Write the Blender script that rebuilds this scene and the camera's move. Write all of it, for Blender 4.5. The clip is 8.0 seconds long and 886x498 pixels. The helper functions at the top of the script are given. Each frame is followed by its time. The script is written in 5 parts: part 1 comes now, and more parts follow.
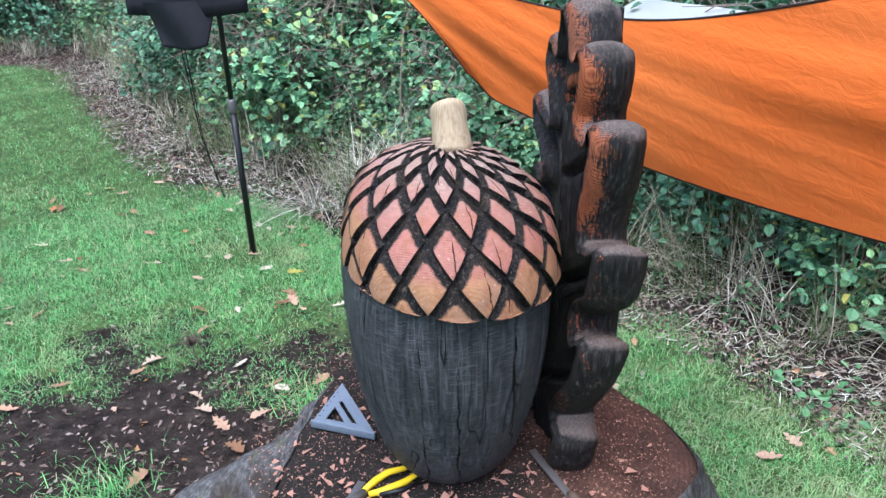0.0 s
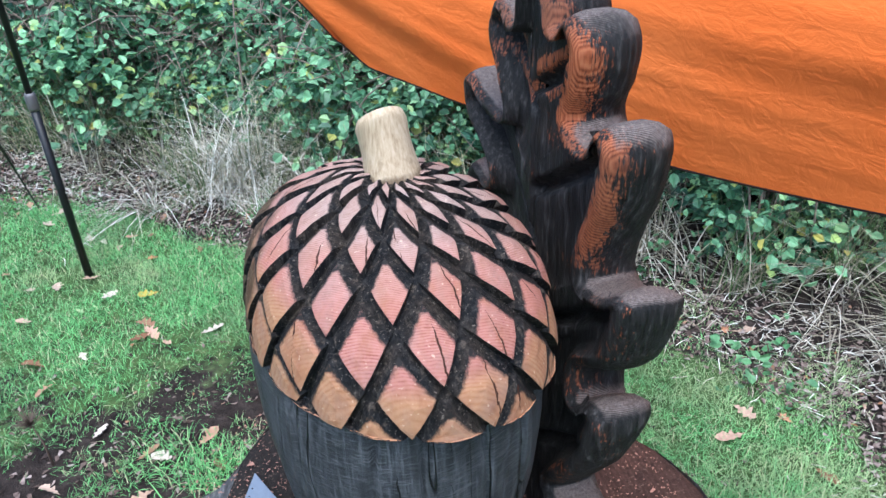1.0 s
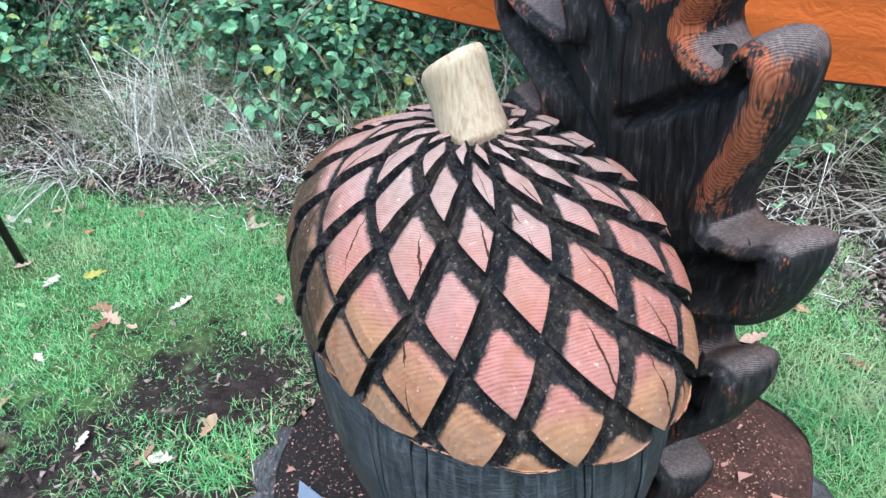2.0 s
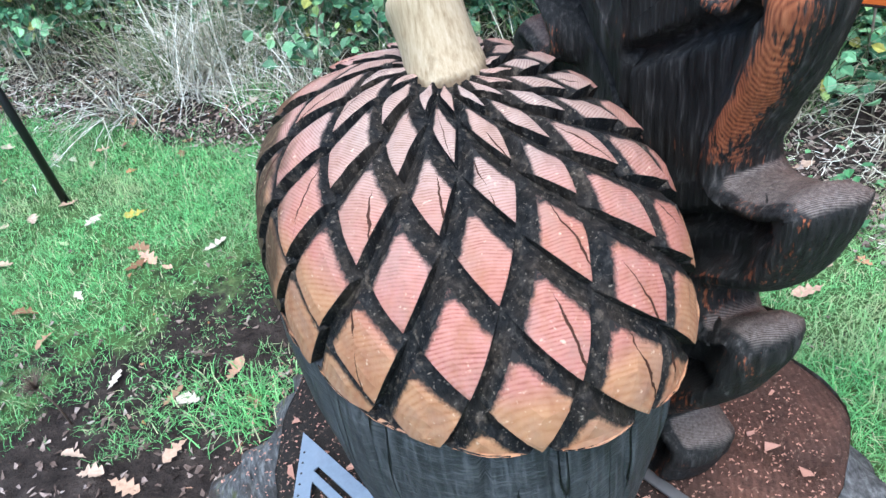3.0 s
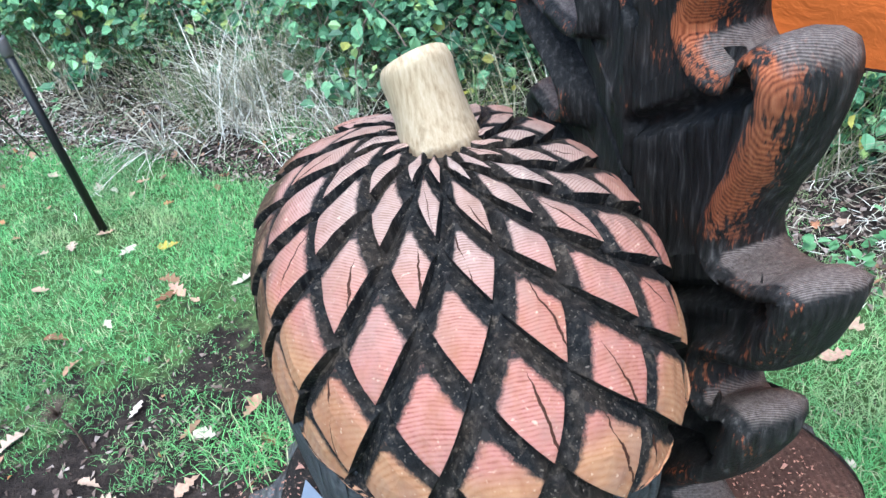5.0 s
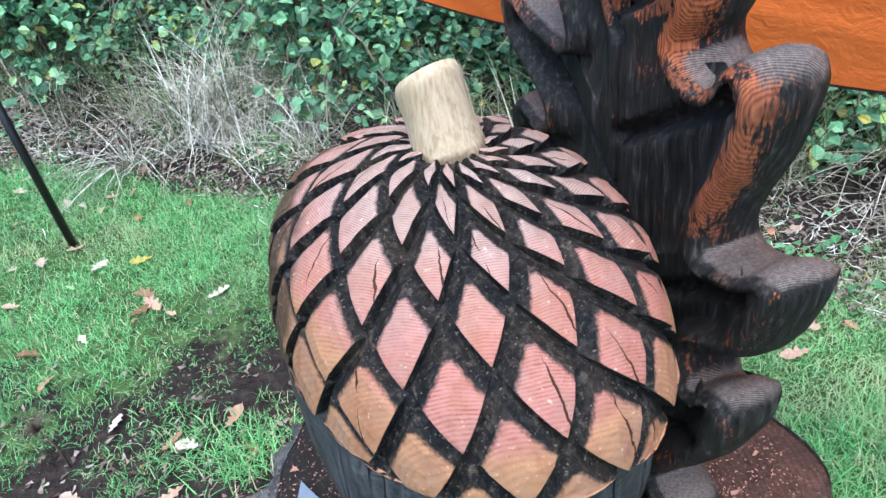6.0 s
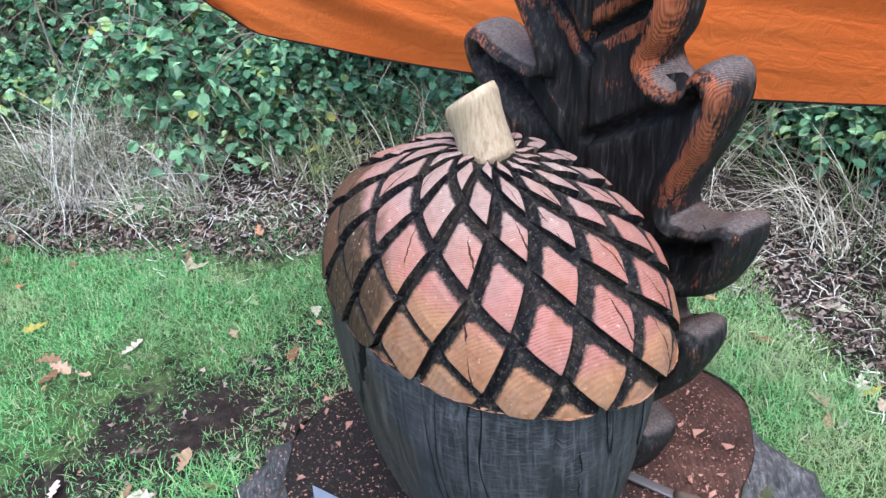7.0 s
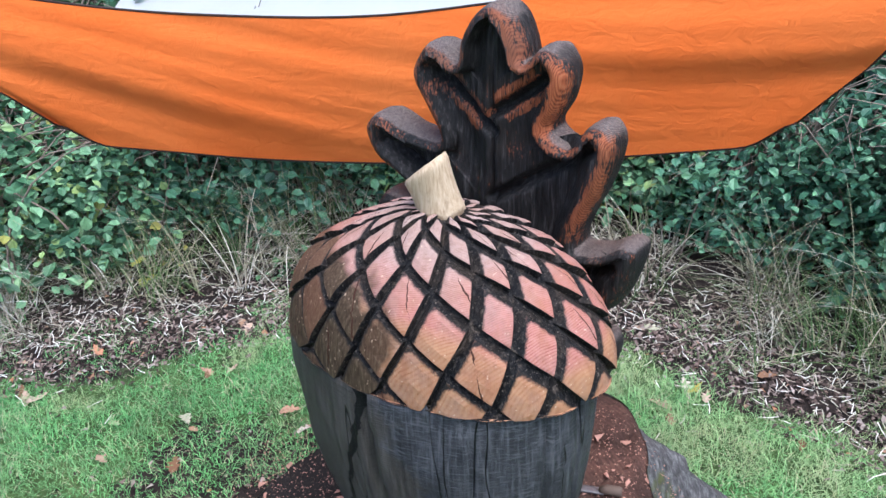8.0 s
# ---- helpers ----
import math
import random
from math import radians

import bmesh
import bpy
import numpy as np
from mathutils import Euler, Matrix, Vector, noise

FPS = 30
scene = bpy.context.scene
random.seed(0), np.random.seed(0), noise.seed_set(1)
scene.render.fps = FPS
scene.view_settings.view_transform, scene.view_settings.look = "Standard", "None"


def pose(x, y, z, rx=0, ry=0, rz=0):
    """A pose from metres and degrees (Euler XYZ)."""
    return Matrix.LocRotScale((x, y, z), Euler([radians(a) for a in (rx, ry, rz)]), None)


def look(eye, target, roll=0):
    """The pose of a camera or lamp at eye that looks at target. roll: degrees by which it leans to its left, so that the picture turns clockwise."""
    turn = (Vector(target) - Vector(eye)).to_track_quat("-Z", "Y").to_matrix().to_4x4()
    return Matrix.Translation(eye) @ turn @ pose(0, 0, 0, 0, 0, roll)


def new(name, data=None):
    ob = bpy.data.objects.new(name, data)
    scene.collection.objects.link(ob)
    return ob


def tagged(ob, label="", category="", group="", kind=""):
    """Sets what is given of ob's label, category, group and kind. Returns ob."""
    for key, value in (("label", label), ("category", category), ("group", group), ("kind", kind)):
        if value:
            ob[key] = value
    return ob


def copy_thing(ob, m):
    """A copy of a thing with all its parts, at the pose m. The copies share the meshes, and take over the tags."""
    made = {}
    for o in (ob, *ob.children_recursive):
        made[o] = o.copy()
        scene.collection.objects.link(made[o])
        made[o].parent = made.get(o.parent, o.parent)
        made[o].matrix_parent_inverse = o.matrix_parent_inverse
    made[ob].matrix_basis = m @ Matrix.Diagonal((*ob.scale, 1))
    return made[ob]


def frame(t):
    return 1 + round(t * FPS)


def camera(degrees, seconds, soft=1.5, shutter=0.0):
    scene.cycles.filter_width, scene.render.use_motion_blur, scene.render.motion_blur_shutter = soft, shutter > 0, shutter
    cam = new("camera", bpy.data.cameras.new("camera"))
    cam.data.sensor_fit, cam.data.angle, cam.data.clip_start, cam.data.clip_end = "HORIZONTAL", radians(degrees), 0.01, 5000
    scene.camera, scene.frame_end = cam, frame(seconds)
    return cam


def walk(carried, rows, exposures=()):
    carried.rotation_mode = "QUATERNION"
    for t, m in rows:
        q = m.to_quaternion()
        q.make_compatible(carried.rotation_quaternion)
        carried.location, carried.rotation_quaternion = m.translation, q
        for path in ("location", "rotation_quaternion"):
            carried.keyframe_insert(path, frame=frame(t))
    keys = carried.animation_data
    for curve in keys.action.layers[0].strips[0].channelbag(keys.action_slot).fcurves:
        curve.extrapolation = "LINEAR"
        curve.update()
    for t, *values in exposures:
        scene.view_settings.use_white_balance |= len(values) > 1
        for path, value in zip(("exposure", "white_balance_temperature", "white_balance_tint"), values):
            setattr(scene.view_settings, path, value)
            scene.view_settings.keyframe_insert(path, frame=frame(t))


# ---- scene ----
cam = camera(60.9, 8.0, soft=1.5)
PATH = [
    (0, (0.011, 0.001, 1.766), (-0.029, 1.816, 0.926), -1.6),
    (0.5, (-0.054, 0.16, 1.742), (0.017, 1.954, 0.86), -1.9),
    (1, (-0.145, 0.526, 1.745), (0.21, 2.228, 0.756), -3.2),
    (1.5, (-0.248, 0.723, 1.722), (0.149, 2.289, 0.542), -6.9),
    (1.7, (-0.306, 0.777, 1.722), (0.199, 2.306, 0.536), -7.6),
    (2.8, (-0.214, 0.87, 1.669), (0.168, 2.335, 0.362), -10.4),
    (3, (-0.175, 0.873, 1.663), (0.109, 2.355, 0.351), -11.6),
    (3.5, (-0.136, 0.88, 1.646), (0.063, 2.367, 0.322), -12.2),
    (4, (-0.115, 0.885, 1.645), (0.076, 2.373, 0.322), -12.1),
    (4.5, (-0.108, 0.881, 1.657), (0.087, 2.394, 0.363), -11.9),
    (4.7, (-0.109, 0.879, 1.669), (0.078, 2.42, 0.407), -11.9),
    (5.8, (-0.142, 0.85, 1.706), (0.145, 2.42, 0.5), -8.9),
    (6, (-0.181, 0.832, 1.718), (0.146, 2.388, 0.505), -9.5),
    (6.3, (-0.304, 0.786, 1.762), (0.207, 2.278, 0.531), -8.6),
    (6.5, (-0.408, 0.766, 1.775), (0.166, 2.234, 0.544), -8.6),
    (7, (-0.539, 0.763, 1.812), (0.248, 2.184, 0.645), -5.9),
    (7.5, (-0.682, 0.858, 1.819), (0.327, 2.177, 0.705), -5.3),
    (8, (-0.897, 0.825, 1.875), (0.432, 1.939, 0.879), -3.1),
]
walk(cam, [(t, look(eye, target, roll)) for t, eye, target, roll in PATH], [(0, 1.02, 5500, 8), (1.5, 1.08, 5250, 5), (3, 1.24, 5250, 1), (4.7, 1.24, 5250, 1), (6, 1.15, 5300, 4), (7, 1.02, 5450, 10), (8, 1.02, 5550, 11)])

# ---------------- light ----------------
world = bpy.data.worlds.new("overcast_sky")
scene.world = world
world.use_nodes = True
_wn = world.node_tree.nodes
_sky = _wn.new("ShaderNodeTexSky")
_sky.sky_type, _sky.sun_disc = 'NISHITA', False
_sky.sun_elevation, _sky.sun_rotation = radians(70), radians(195)
_sky.air_density, _sky.dust_density = 1.0, 4.0
world.node_tree.links.new(_sky.outputs[0], _wn["Background"].inputs[0])
_wn["Background"].inputs[1].default_value = 0.15
sun = new("sun", bpy.data.lights.new("sun", 'SUN'))
sun.data.energy, sun.data.angle, sun.data.color = 1.7, radians(60), (1.0, 0.98, 0.95)
sun.matrix_world = look((-0.6, -0.6, 6), (0, 1.5, 0.5))

# ---------------- helpers ----------------
RNG = np.random.default_rng(7)


def mesh_object(name, verts, faces, materials, parent=None, label="", smooth=True, index=None):
    me = bpy.data.meshes.new(name)
    me.from_pydata([tuple(map(float, v)) for v in verts], [], faces)
    for m in (materials if isinstance(materials, (list, tuple)) else [materials]):
        me.materials.append(m)
    if index is not None:
        me.polygons.foreach_set("material_index", np.array(index, dtype=np.int32))
    me.polygons.foreach_set("use_smooth", np.full(len(me.polygons), smooth))
    me.update()
    ob = new(name, me)
    if parent:
        ob.parent = parent
    if label:
        tagged(ob, label)
    return ob


def part(name, bm, material, parent, label="", smooth=True):
    me = bpy.data.meshes.new(name)
    bm.to_mesh(me)
    bm.free()
    me.materials.append(material)
    for p in me.polygons:
        p.use_smooth = smooth
    ob = new(name, me)
    ob.parent = parent
    if label:
        tagged(ob, label)
    return ob


def big_mesh(name, verts, quads, materials, index=None, smooth=False, tri=False):
    """Many loose faces, fast: verts (n,3), quads (m,4) or triangles (m,3)."""
    k = 3 if tri else 4
    me = bpy.data.meshes.new(name)
    me.vertices.add(len(verts))
    me.vertices.foreach_set("co", np.asarray(verts, dtype=np.float32).ravel())
    me.loops.add(len(quads) * k)
    me.loops.foreach_set("vertex_index", np.asarray(quads, dtype=np.int32).ravel())
    me.polygons.add(len(quads))
    me.polygons.foreach_set("loop_start", np.arange(0, len(quads) * k, k, dtype=np.int32))
    me.update(calc_edges=True)
    for m in (materials if isinstance(materials, (list, tuple)) else [materials]):
        me.materials.append(m)
    if index is not None:
        me.polygons.foreach_set("material_index", np.asarray(index, dtype=np.int32))
    me.polygons.foreach_set("use_smooth", np.full(len(quads), smooth))
    me.validate()
    return new(name, me)


def empty(name, place=(0, 0, 0)):
    ob = new(name)
    ob.location = place
    ob.empty_display_size = 0.05
    return ob


def fbm(x, y, z=0.0, octaves=3):
    return noise.fractal(Vector((x, y, z)), 1.0, 2.0, octaves)


def smooth(a, b, x):
    x = min(1.0, max(0.0, (x - a) / (b - a)))
    return x * x * (3 - 2 * x)


def tube(points, radii, sides=10, cap=True):
    bm = bmesh.new()
    rings = []
    pts = [Vector(p) for p in points]
    for i, p in enumerate(pts):
        d = (pts[min(i + 1, len(pts) - 1)] - pts[max(i - 1, 0)]).normalized()
        q = d.to_track_quat('Z', 'Y')
        r = radii[i] if isinstance(radii, (list, tuple)) else radii
        rings.append([bm.verts.new(p + q @ Vector((r * math.cos(2 * math.pi * k / sides), r * math.sin(2 * math.pi * k / sides), 0))) for k in range(sides)])
    for a, b in zip(rings, rings[1:]):
        for k in range(sides):
            bm.faces.new((a[k], a[(k + 1) % sides], b[(k + 1) % sides], b[k]))
    if cap:
        bm.faces.new(rings[0][::-1])
        bm.faces.new(rings[-1])
    return bm


def rounded_slab(w, d, h, bevel=0.002):
    bm = bmesh.new()
    bmesh.ops.create_cube(bm, size=1.0)
    bmesh.ops.scale(bm, vec=(w, d, h), verts=bm.verts)
    bmesh.ops.bevel(bm, geom=bm.edges[:], offset=bevel, segments=2, affect='EDGES', profile=0.5)
    return bm


# ---------------- materials ----------------
class Nodes:
    """Short way to write a node material."""

    def __init__(self, name, rough=0.8, spec=0.3):
        self.mat = bpy.data.materials.new(name)
        self.mat.use_nodes = True
        self.t = self.mat.node_tree
        self.b = self.t.nodes["Principled BSDF"]
        self.b.inputs["Roughness"].default_value = rough
        self.b.inputs["Specular IOR Level"].default_value = spec
        self.coord = self.t.nodes.new("ShaderNodeTexCoord")
        self.pos = self.t.nodes.new("ShaderNodeNewGeometry").outputs["Position"]

    def link(self, a, b):
        self.t.links.new(a, b)

    def noise(self, scale, detail=4, rough=0.55, vec=None, distortion=0.0):
        n = self.t.nodes.new("ShaderNodeTexNoise")
        n.inputs["Scale"].default_value = scale
        n.inputs["Detail"].default_value = detail
        n.inputs["Roughness"].default_value = rough
        n.inputs["Distortion"].default_value = distortion
        self.link(vec or self.pos, n.inputs["Vector"])
        return n.outputs["Fac"]

    def mapped(self, scale=(1, 1, 1), loc=(0, 0, 0), rot=(0, 0, 0), vec=None):
        n = self.t.nodes.new("ShaderNodeMapping")
        n.inputs["Scale"].default_value = scale
        n.inputs["Location"].default_value = loc
        n.inputs["Rotation"].default_value = rot
        self.link(vec or self.pos, n.inputs["Vector"])
        return n.outputs[0]

    def ramp(self, fac, stops):
        n = self.t.nodes.new("ShaderNodeValToRGB")
        el = n.color_ramp.elements
        while len(el) < len(stops):
            el.new(0.5)
        for e, (p, c) in zip(el, stops):
            e.position = p
            e.color = (*c, 1) if len(c) == 3 else c
        self.link(fac, n.inputs[0])
        return n.outputs[0]

    def span(self, fac, a, b, lo=0.0, hi=1.0):
        n = self.t.nodes.new("ShaderNodeMapRange")
        n.inputs[1].default_value, n.inputs[2].default_value = a, b
        n.inputs[3].default_value, n.inputs[4].default_value = lo, hi
        self.link(fac, n.inputs[0])
        return n.outputs[0]

    def math(self, op, a, b=None):
        n = self.t.nodes.new("ShaderNodeMath")
        n.operation = op
        for i, v in enumerate((a, b)):
            if v is None:
                continue
            if isinstance(v, (int, float)):
                n.inputs[i].default_value = v
            else:
                self.link(v, n.inputs[i])
        return n.outputs[0]

    def mix(self, fac, a, b, kind='MIX'):
        n = self.t.nodes.new("ShaderNodeMix")
        n.data_type, n.blend_type = 'RGBA', kind
        for i, v in ((0, fac), (6, a), (7, b)):
            if isinstance(v, (int, float)):
                n.inputs[i].default_value = v
            elif isinstance(v, tuple):
                n.inputs[i].default_value = (*v, 1)
            else:
                self.link(v, n.inputs[i])
        return n.outputs[2]

    def rings(self, scale, distortion, centre, detail=3, dscale=1.0):
        """Growth rings round an upright pith."""
        n = self.t.nodes.new("ShaderNodeTexWave")
        n.wave_type, n.rings_direction = 'RINGS', 'Z'
        n.inputs["Scale"].default_value = scale
        n.inputs["Distortion"].default_value = distortion
        n.inputs["Detail"].default_value = detail
        n.inputs["Detail Scale"].default_value = dscale
        self.link(self.mapped(loc=centre), n.inputs["Vector"])
        return n.outputs["Fac"]

    def attribute(self, name):
        n = self.t.nodes.new("ShaderNodeAttribute")
        n.attribute_name = name
        return n.outputs["Fac"]

    def random(self):
        return self.t.nodes.new("ShaderNodeObjectInfo").outputs["Random"]

    def island(self):
        return self.t.nodes.new("ShaderNodeNewGeometry").outputs["Random Per Island"]

    def separate(self, vec=None):
        n = self.t.nodes.new("ShaderNodeSeparateXYZ")
        self.link(vec or self.pos, n.inputs[0])
        return n.outputs

    def bump(self, height, strength, distance, prior=None):
        n = self.t.nodes.new("ShaderNodeBump")
        n.inputs["Strength"].default_value = strength
        n.inputs["Distance"].default_value = distance
        self.link(height, n.inputs["Height"])
        if prior:
            self.link(prior, n.inputs["Normal"])
        return n.outputs[0]

    def done(self, colour, normal=None, rough=None):
        if isinstance(colour, tuple):
            self.b.inputs["Base Color"].default_value = (*colour, 1)
        else:
            self.link(colour, self.b.inputs["Base Color"])
        if normal:
            self.link(normal, self.b.inputs["Normal"])
        if rough:
            self.link(rough, self.b.inputs["Roughness"])
        return self.mat


AX, AY = 0.0, 1.560          # the acorn's axis
PITH = (-0.02, -1.60, 0.0)   # the tree's pith, as a mapping offset


def make_fresh_wood():
    n = Nodes("freshly_sanded_redwood", 0.72, 0.14)
    rings = n.rings(118, 1.2, PITH, 4, 0.6)
    rings = n.math('ADD', n.math('MULTIPLY', rings, 0.34), n.math('MULTIPLY', n.noise(1.0, 5, 0.65, n.mapped((75, 75, 190))), 0.75))
    fine = n.noise(1.0, 4, 0.6, n.mapped((220, 220, 14)))
    blot = n.noise(9, 3, 0.5)
    x, y, z = n.separate(n.mapped(loc=(-AX, -AY, 0)))
    r = n.math('SQRT', n.math('ADD', n.math('MULTIPLY', x, x), n.math('MULTIPLY', y, y)))
    r = n.math('ADD', r, n.span(blot, 0.3, 0.7, -0.02, 0.02))
    heart = n.ramp(rings, [(0.28, (0.215, 0.072, 0.057)), (0.46, (0.350, 0.142, 0.116)), (0.80, (0.425, 0.205, 0.175))])
    sap = n.ramp(rings, [(0.28, (0.27, 0.125, 0.058)), (0.46, (0.385, 0.205, 0.104)), (0.80, (0.445, 0.262, 0.148))])
    # rings fade where the sander ran over them
    plain = n.noise(13, 3, 0.6)
    heart = n.mix(n.span(plain, 0.42, 0.66, 0.0, 0.6), heart, (0.365, 0.155, 0.128))
    sap = n.mix(n.span(plain, 0.42, 0.66, 0.0, 0.6), sap, (0.405, 0.212, 0.104))
    # paler sapwood low on the cap, rising towards the weathered flank
    low = n.math('ADD', z, n.math('MULTIPLY', n.math('MINIMUM', n.math('ADD', x, 0.10), 0.0), 0.9))
    low = n.math('ADD', low, n.span(blot, 0.3, 0.7, -0.016, 0.016))
    col = n.mix(n.span(low, 1.124, 1.094), heart, sap)
    long = n.noise(1.0, 3, 0.6, n.mapped((42, 42, 5)))
    col = n.mix(n.span(long, 0.48, 0.70, 0.0, 0.60), col, (0.25, 0.105, 0.055))
    col = n.mix(n.span(fine, 0.35, 0.75, 0.0, 0.35), col, (0.36, 0.16, 0.09))
    grey = n.mix(n.span(r, 0.225, 0.12, 0.0, 0.9), col, n.ramp(rings, [(0.28, (0.17, 0.115, 0.09)), (0.5, (0.33, 0.245, 0.205)), (0.8, (0.39, 0.305, 0.265))]))
    grey = n.mix(n.span(n.noise(17, 4, 0.65), 0.48, 0.68, 0.0, 0.42), grey, (0.25, 0.175, 0.145))
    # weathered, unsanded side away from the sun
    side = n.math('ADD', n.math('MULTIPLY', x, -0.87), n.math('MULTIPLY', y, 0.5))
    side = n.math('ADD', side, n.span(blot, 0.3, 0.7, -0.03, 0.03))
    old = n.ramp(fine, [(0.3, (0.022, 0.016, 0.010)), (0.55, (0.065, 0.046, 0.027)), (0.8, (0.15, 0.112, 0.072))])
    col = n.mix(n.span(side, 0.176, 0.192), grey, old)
    rnd = n.random()
    col = n.mix(n.span(rnd, 0, 1, 0.0, 0.30), col, (0.30, 0.12, 0.065))
    dust = n.noise(150, 2, 0.5)
    col = n.mix(n.span(dust, 0.66, 0.76, 0.0, 0.5), col, (0.72, 0.52, 0.36))
    # ragged edge of the char
    rag = n.noise(1.0, 5, 0.75, n.mapped((120, 120, 90)))
    soot = n.math('ADD', n.attribute("rim"), n.span(rag, 0.25, 0.75, -0.30, 0.30))
    col = n.mix(n.span(soot, 0.52, 0.98), col, (0.022, 0.019, 0.017))
    # drying cracks along the grain
    wob = n.noise(1.0, 3, 0.6, n.mapped((30, 30, 30)))
    line = n.math('ABSOLUTE', n.math('ADD', n.attribute("across"), n.span(wob, 0.3, 0.7, -0.07, 0.07)))
    wide = n.span(n.noise(18, 2, 0.5), 0.42, 0.62, 0.0, 0.035)
    split = n.math('LESS_THAN', line, wide)
    col = n.mix(split, col, (0.05, 0.02, 0.012))
    nor = n.bump(rings, 0.12, 0.001)
    nor = n.bump(fine, 0.5, 0.0014, nor)
    nor = n.bump(n.noise(38, 3, 0.55), 0.45, 0.005, nor)
    return n.done(col, n.bump(n.math('SUBTRACT', 1.0, split), 0.8, 0.004, nor))


def make_charred(name="charred_wood", brown=0.0):
    n = Nodes(name, 0.8, 0.10)
    fine = n.noise(1.0, 5, 0.65, n.mapped((150, 150, 16)))
    big = n.noise(14, 4, 0.6)
    spot = n.noise(90, 3, 0.6)
    col = n.ramp(fine, [(0.3, (0.003, 0.003, 0.0035)), (0.52, (0.013, 0.0125, 0.013)), (0.78, (0.060, 0.054, 0.048))])
    col = n.mix(n.span(big, 0.44, 0.70, 0.0, 0.6 + brown), col, n.ramp(fine, [(0.3, (0.012, 0.008, 0.005)), (0.7, (0.085, 0.060, 0.040))]))
    col = n.mix(n.span(spot, 0.58, 0.74, 0.0, 0.5), col, (0.17, 0.130, 0.095))
    ash = n.noise(260, 2, 0.6)
    col = n.mix(n.span(ash, 0.63, 0.72, 0.0, 0.55), col, (0.26, 0.215, 0.17))
    nor = n.bump(fine, 0.9, 0.005)
    nor = n.bump(n.noise(60, 3, 0.6), 0.6, 0.004, nor)
    return n.done(col, n.bump(big, 0.5, 0.008, nor), n.span(fine, 0.3, 0.7, 0.55, 0.85))


def make_body_wood():
    n = Nodes("charred_grey_acorn_body", 0.6, 0.3)
    grain = n.noise(1.0, 6, 0.7, n.mapped((120, 120, 9)))
    cross = n.noise(1.0, 3, 0.6, n.mapped((30, 30, 240)), 1.0)
    big = n.noise(7, 4, 0.6)
    col = n.ramp(grain, [(0.25, (0.007, 0.0075, 0.0085)), (0.5, (0.040, 0.041, 0.046)), (0.78, (0.145, 0.146, 0.152))])
    col = n.mix(n.span(cross, 0.50, 0.68, 0.0, 0.6), col, (0.125, 0.125, 0.13))
    col = n.mix(n.span(big, 0.45, 0.7, 0.0, 0.5), col, (0.012, 0.0125, 0.014))
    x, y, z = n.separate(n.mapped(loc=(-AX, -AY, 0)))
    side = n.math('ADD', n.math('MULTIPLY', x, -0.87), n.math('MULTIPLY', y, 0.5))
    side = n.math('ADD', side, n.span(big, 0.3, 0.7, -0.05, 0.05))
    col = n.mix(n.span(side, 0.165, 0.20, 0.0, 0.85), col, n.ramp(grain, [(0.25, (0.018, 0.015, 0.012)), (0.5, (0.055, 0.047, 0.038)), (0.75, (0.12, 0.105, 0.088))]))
    crack = n.noise(1.0, 1, 0.5, n.mapped((16, 16, 0.9)), 0.3)
    split = n.span(n.math('ABSOLUTE', n.math('SUBTRACT', crack, 0.62)), 0.0, 0.007, 1.0, 0.0)
    # long drying splits down the front and one wide one at the back
    wob = n.span(n.noise(1.0, 3, 0.6, n.mapped((8, 8, 14))), 0.3, 0.7, -0.012, 0.012)
    thin = n.span(n.noise(1.0, 2, 0.5, n.mapped((5, 5, 9))), 0.4, 0.65, 0.0, 0.0035)
    for at in (-0.07, 0.004, 0.125):
        gap = n.math('ABSOLUTE', n.math('ADD', n.math('SUBTRACT', x, at), n.math('MULTIPLY', wob, 0.5)))
        split = n.math('MAXIMUM', split, n.math('MULTIPLY', n.math('LESS_THAN', gap, thin), n.math('LESS_THAN', y, 0.0)))
    gap = n.math('ABSOLUTE', n.math('ADD', n.math('SUBTRACT', y, n.span(z, 1.02, 0.67, 0.008, 0.105)), wob))
    split = n.math('MAXIMUM', split, n.math('MULTIPLY', n.math('LESS_THAN', gap, 0.0065), n.math('LESS_THAN', x, -0.1)))
    col = n.mix(split, col, (0.003, 0.003, 0.003))
    nor = n.bump(grain, 0.5, 0.003)
    nor = n.bump(cross, 0.7, 0.003, nor)
    return n.done(col, n.bump(n.math('SUBTRACT', 1.0, split), 0.9, 0.006, nor), n.span(grain, 0.3, 0.7, 0.45, 0.72))


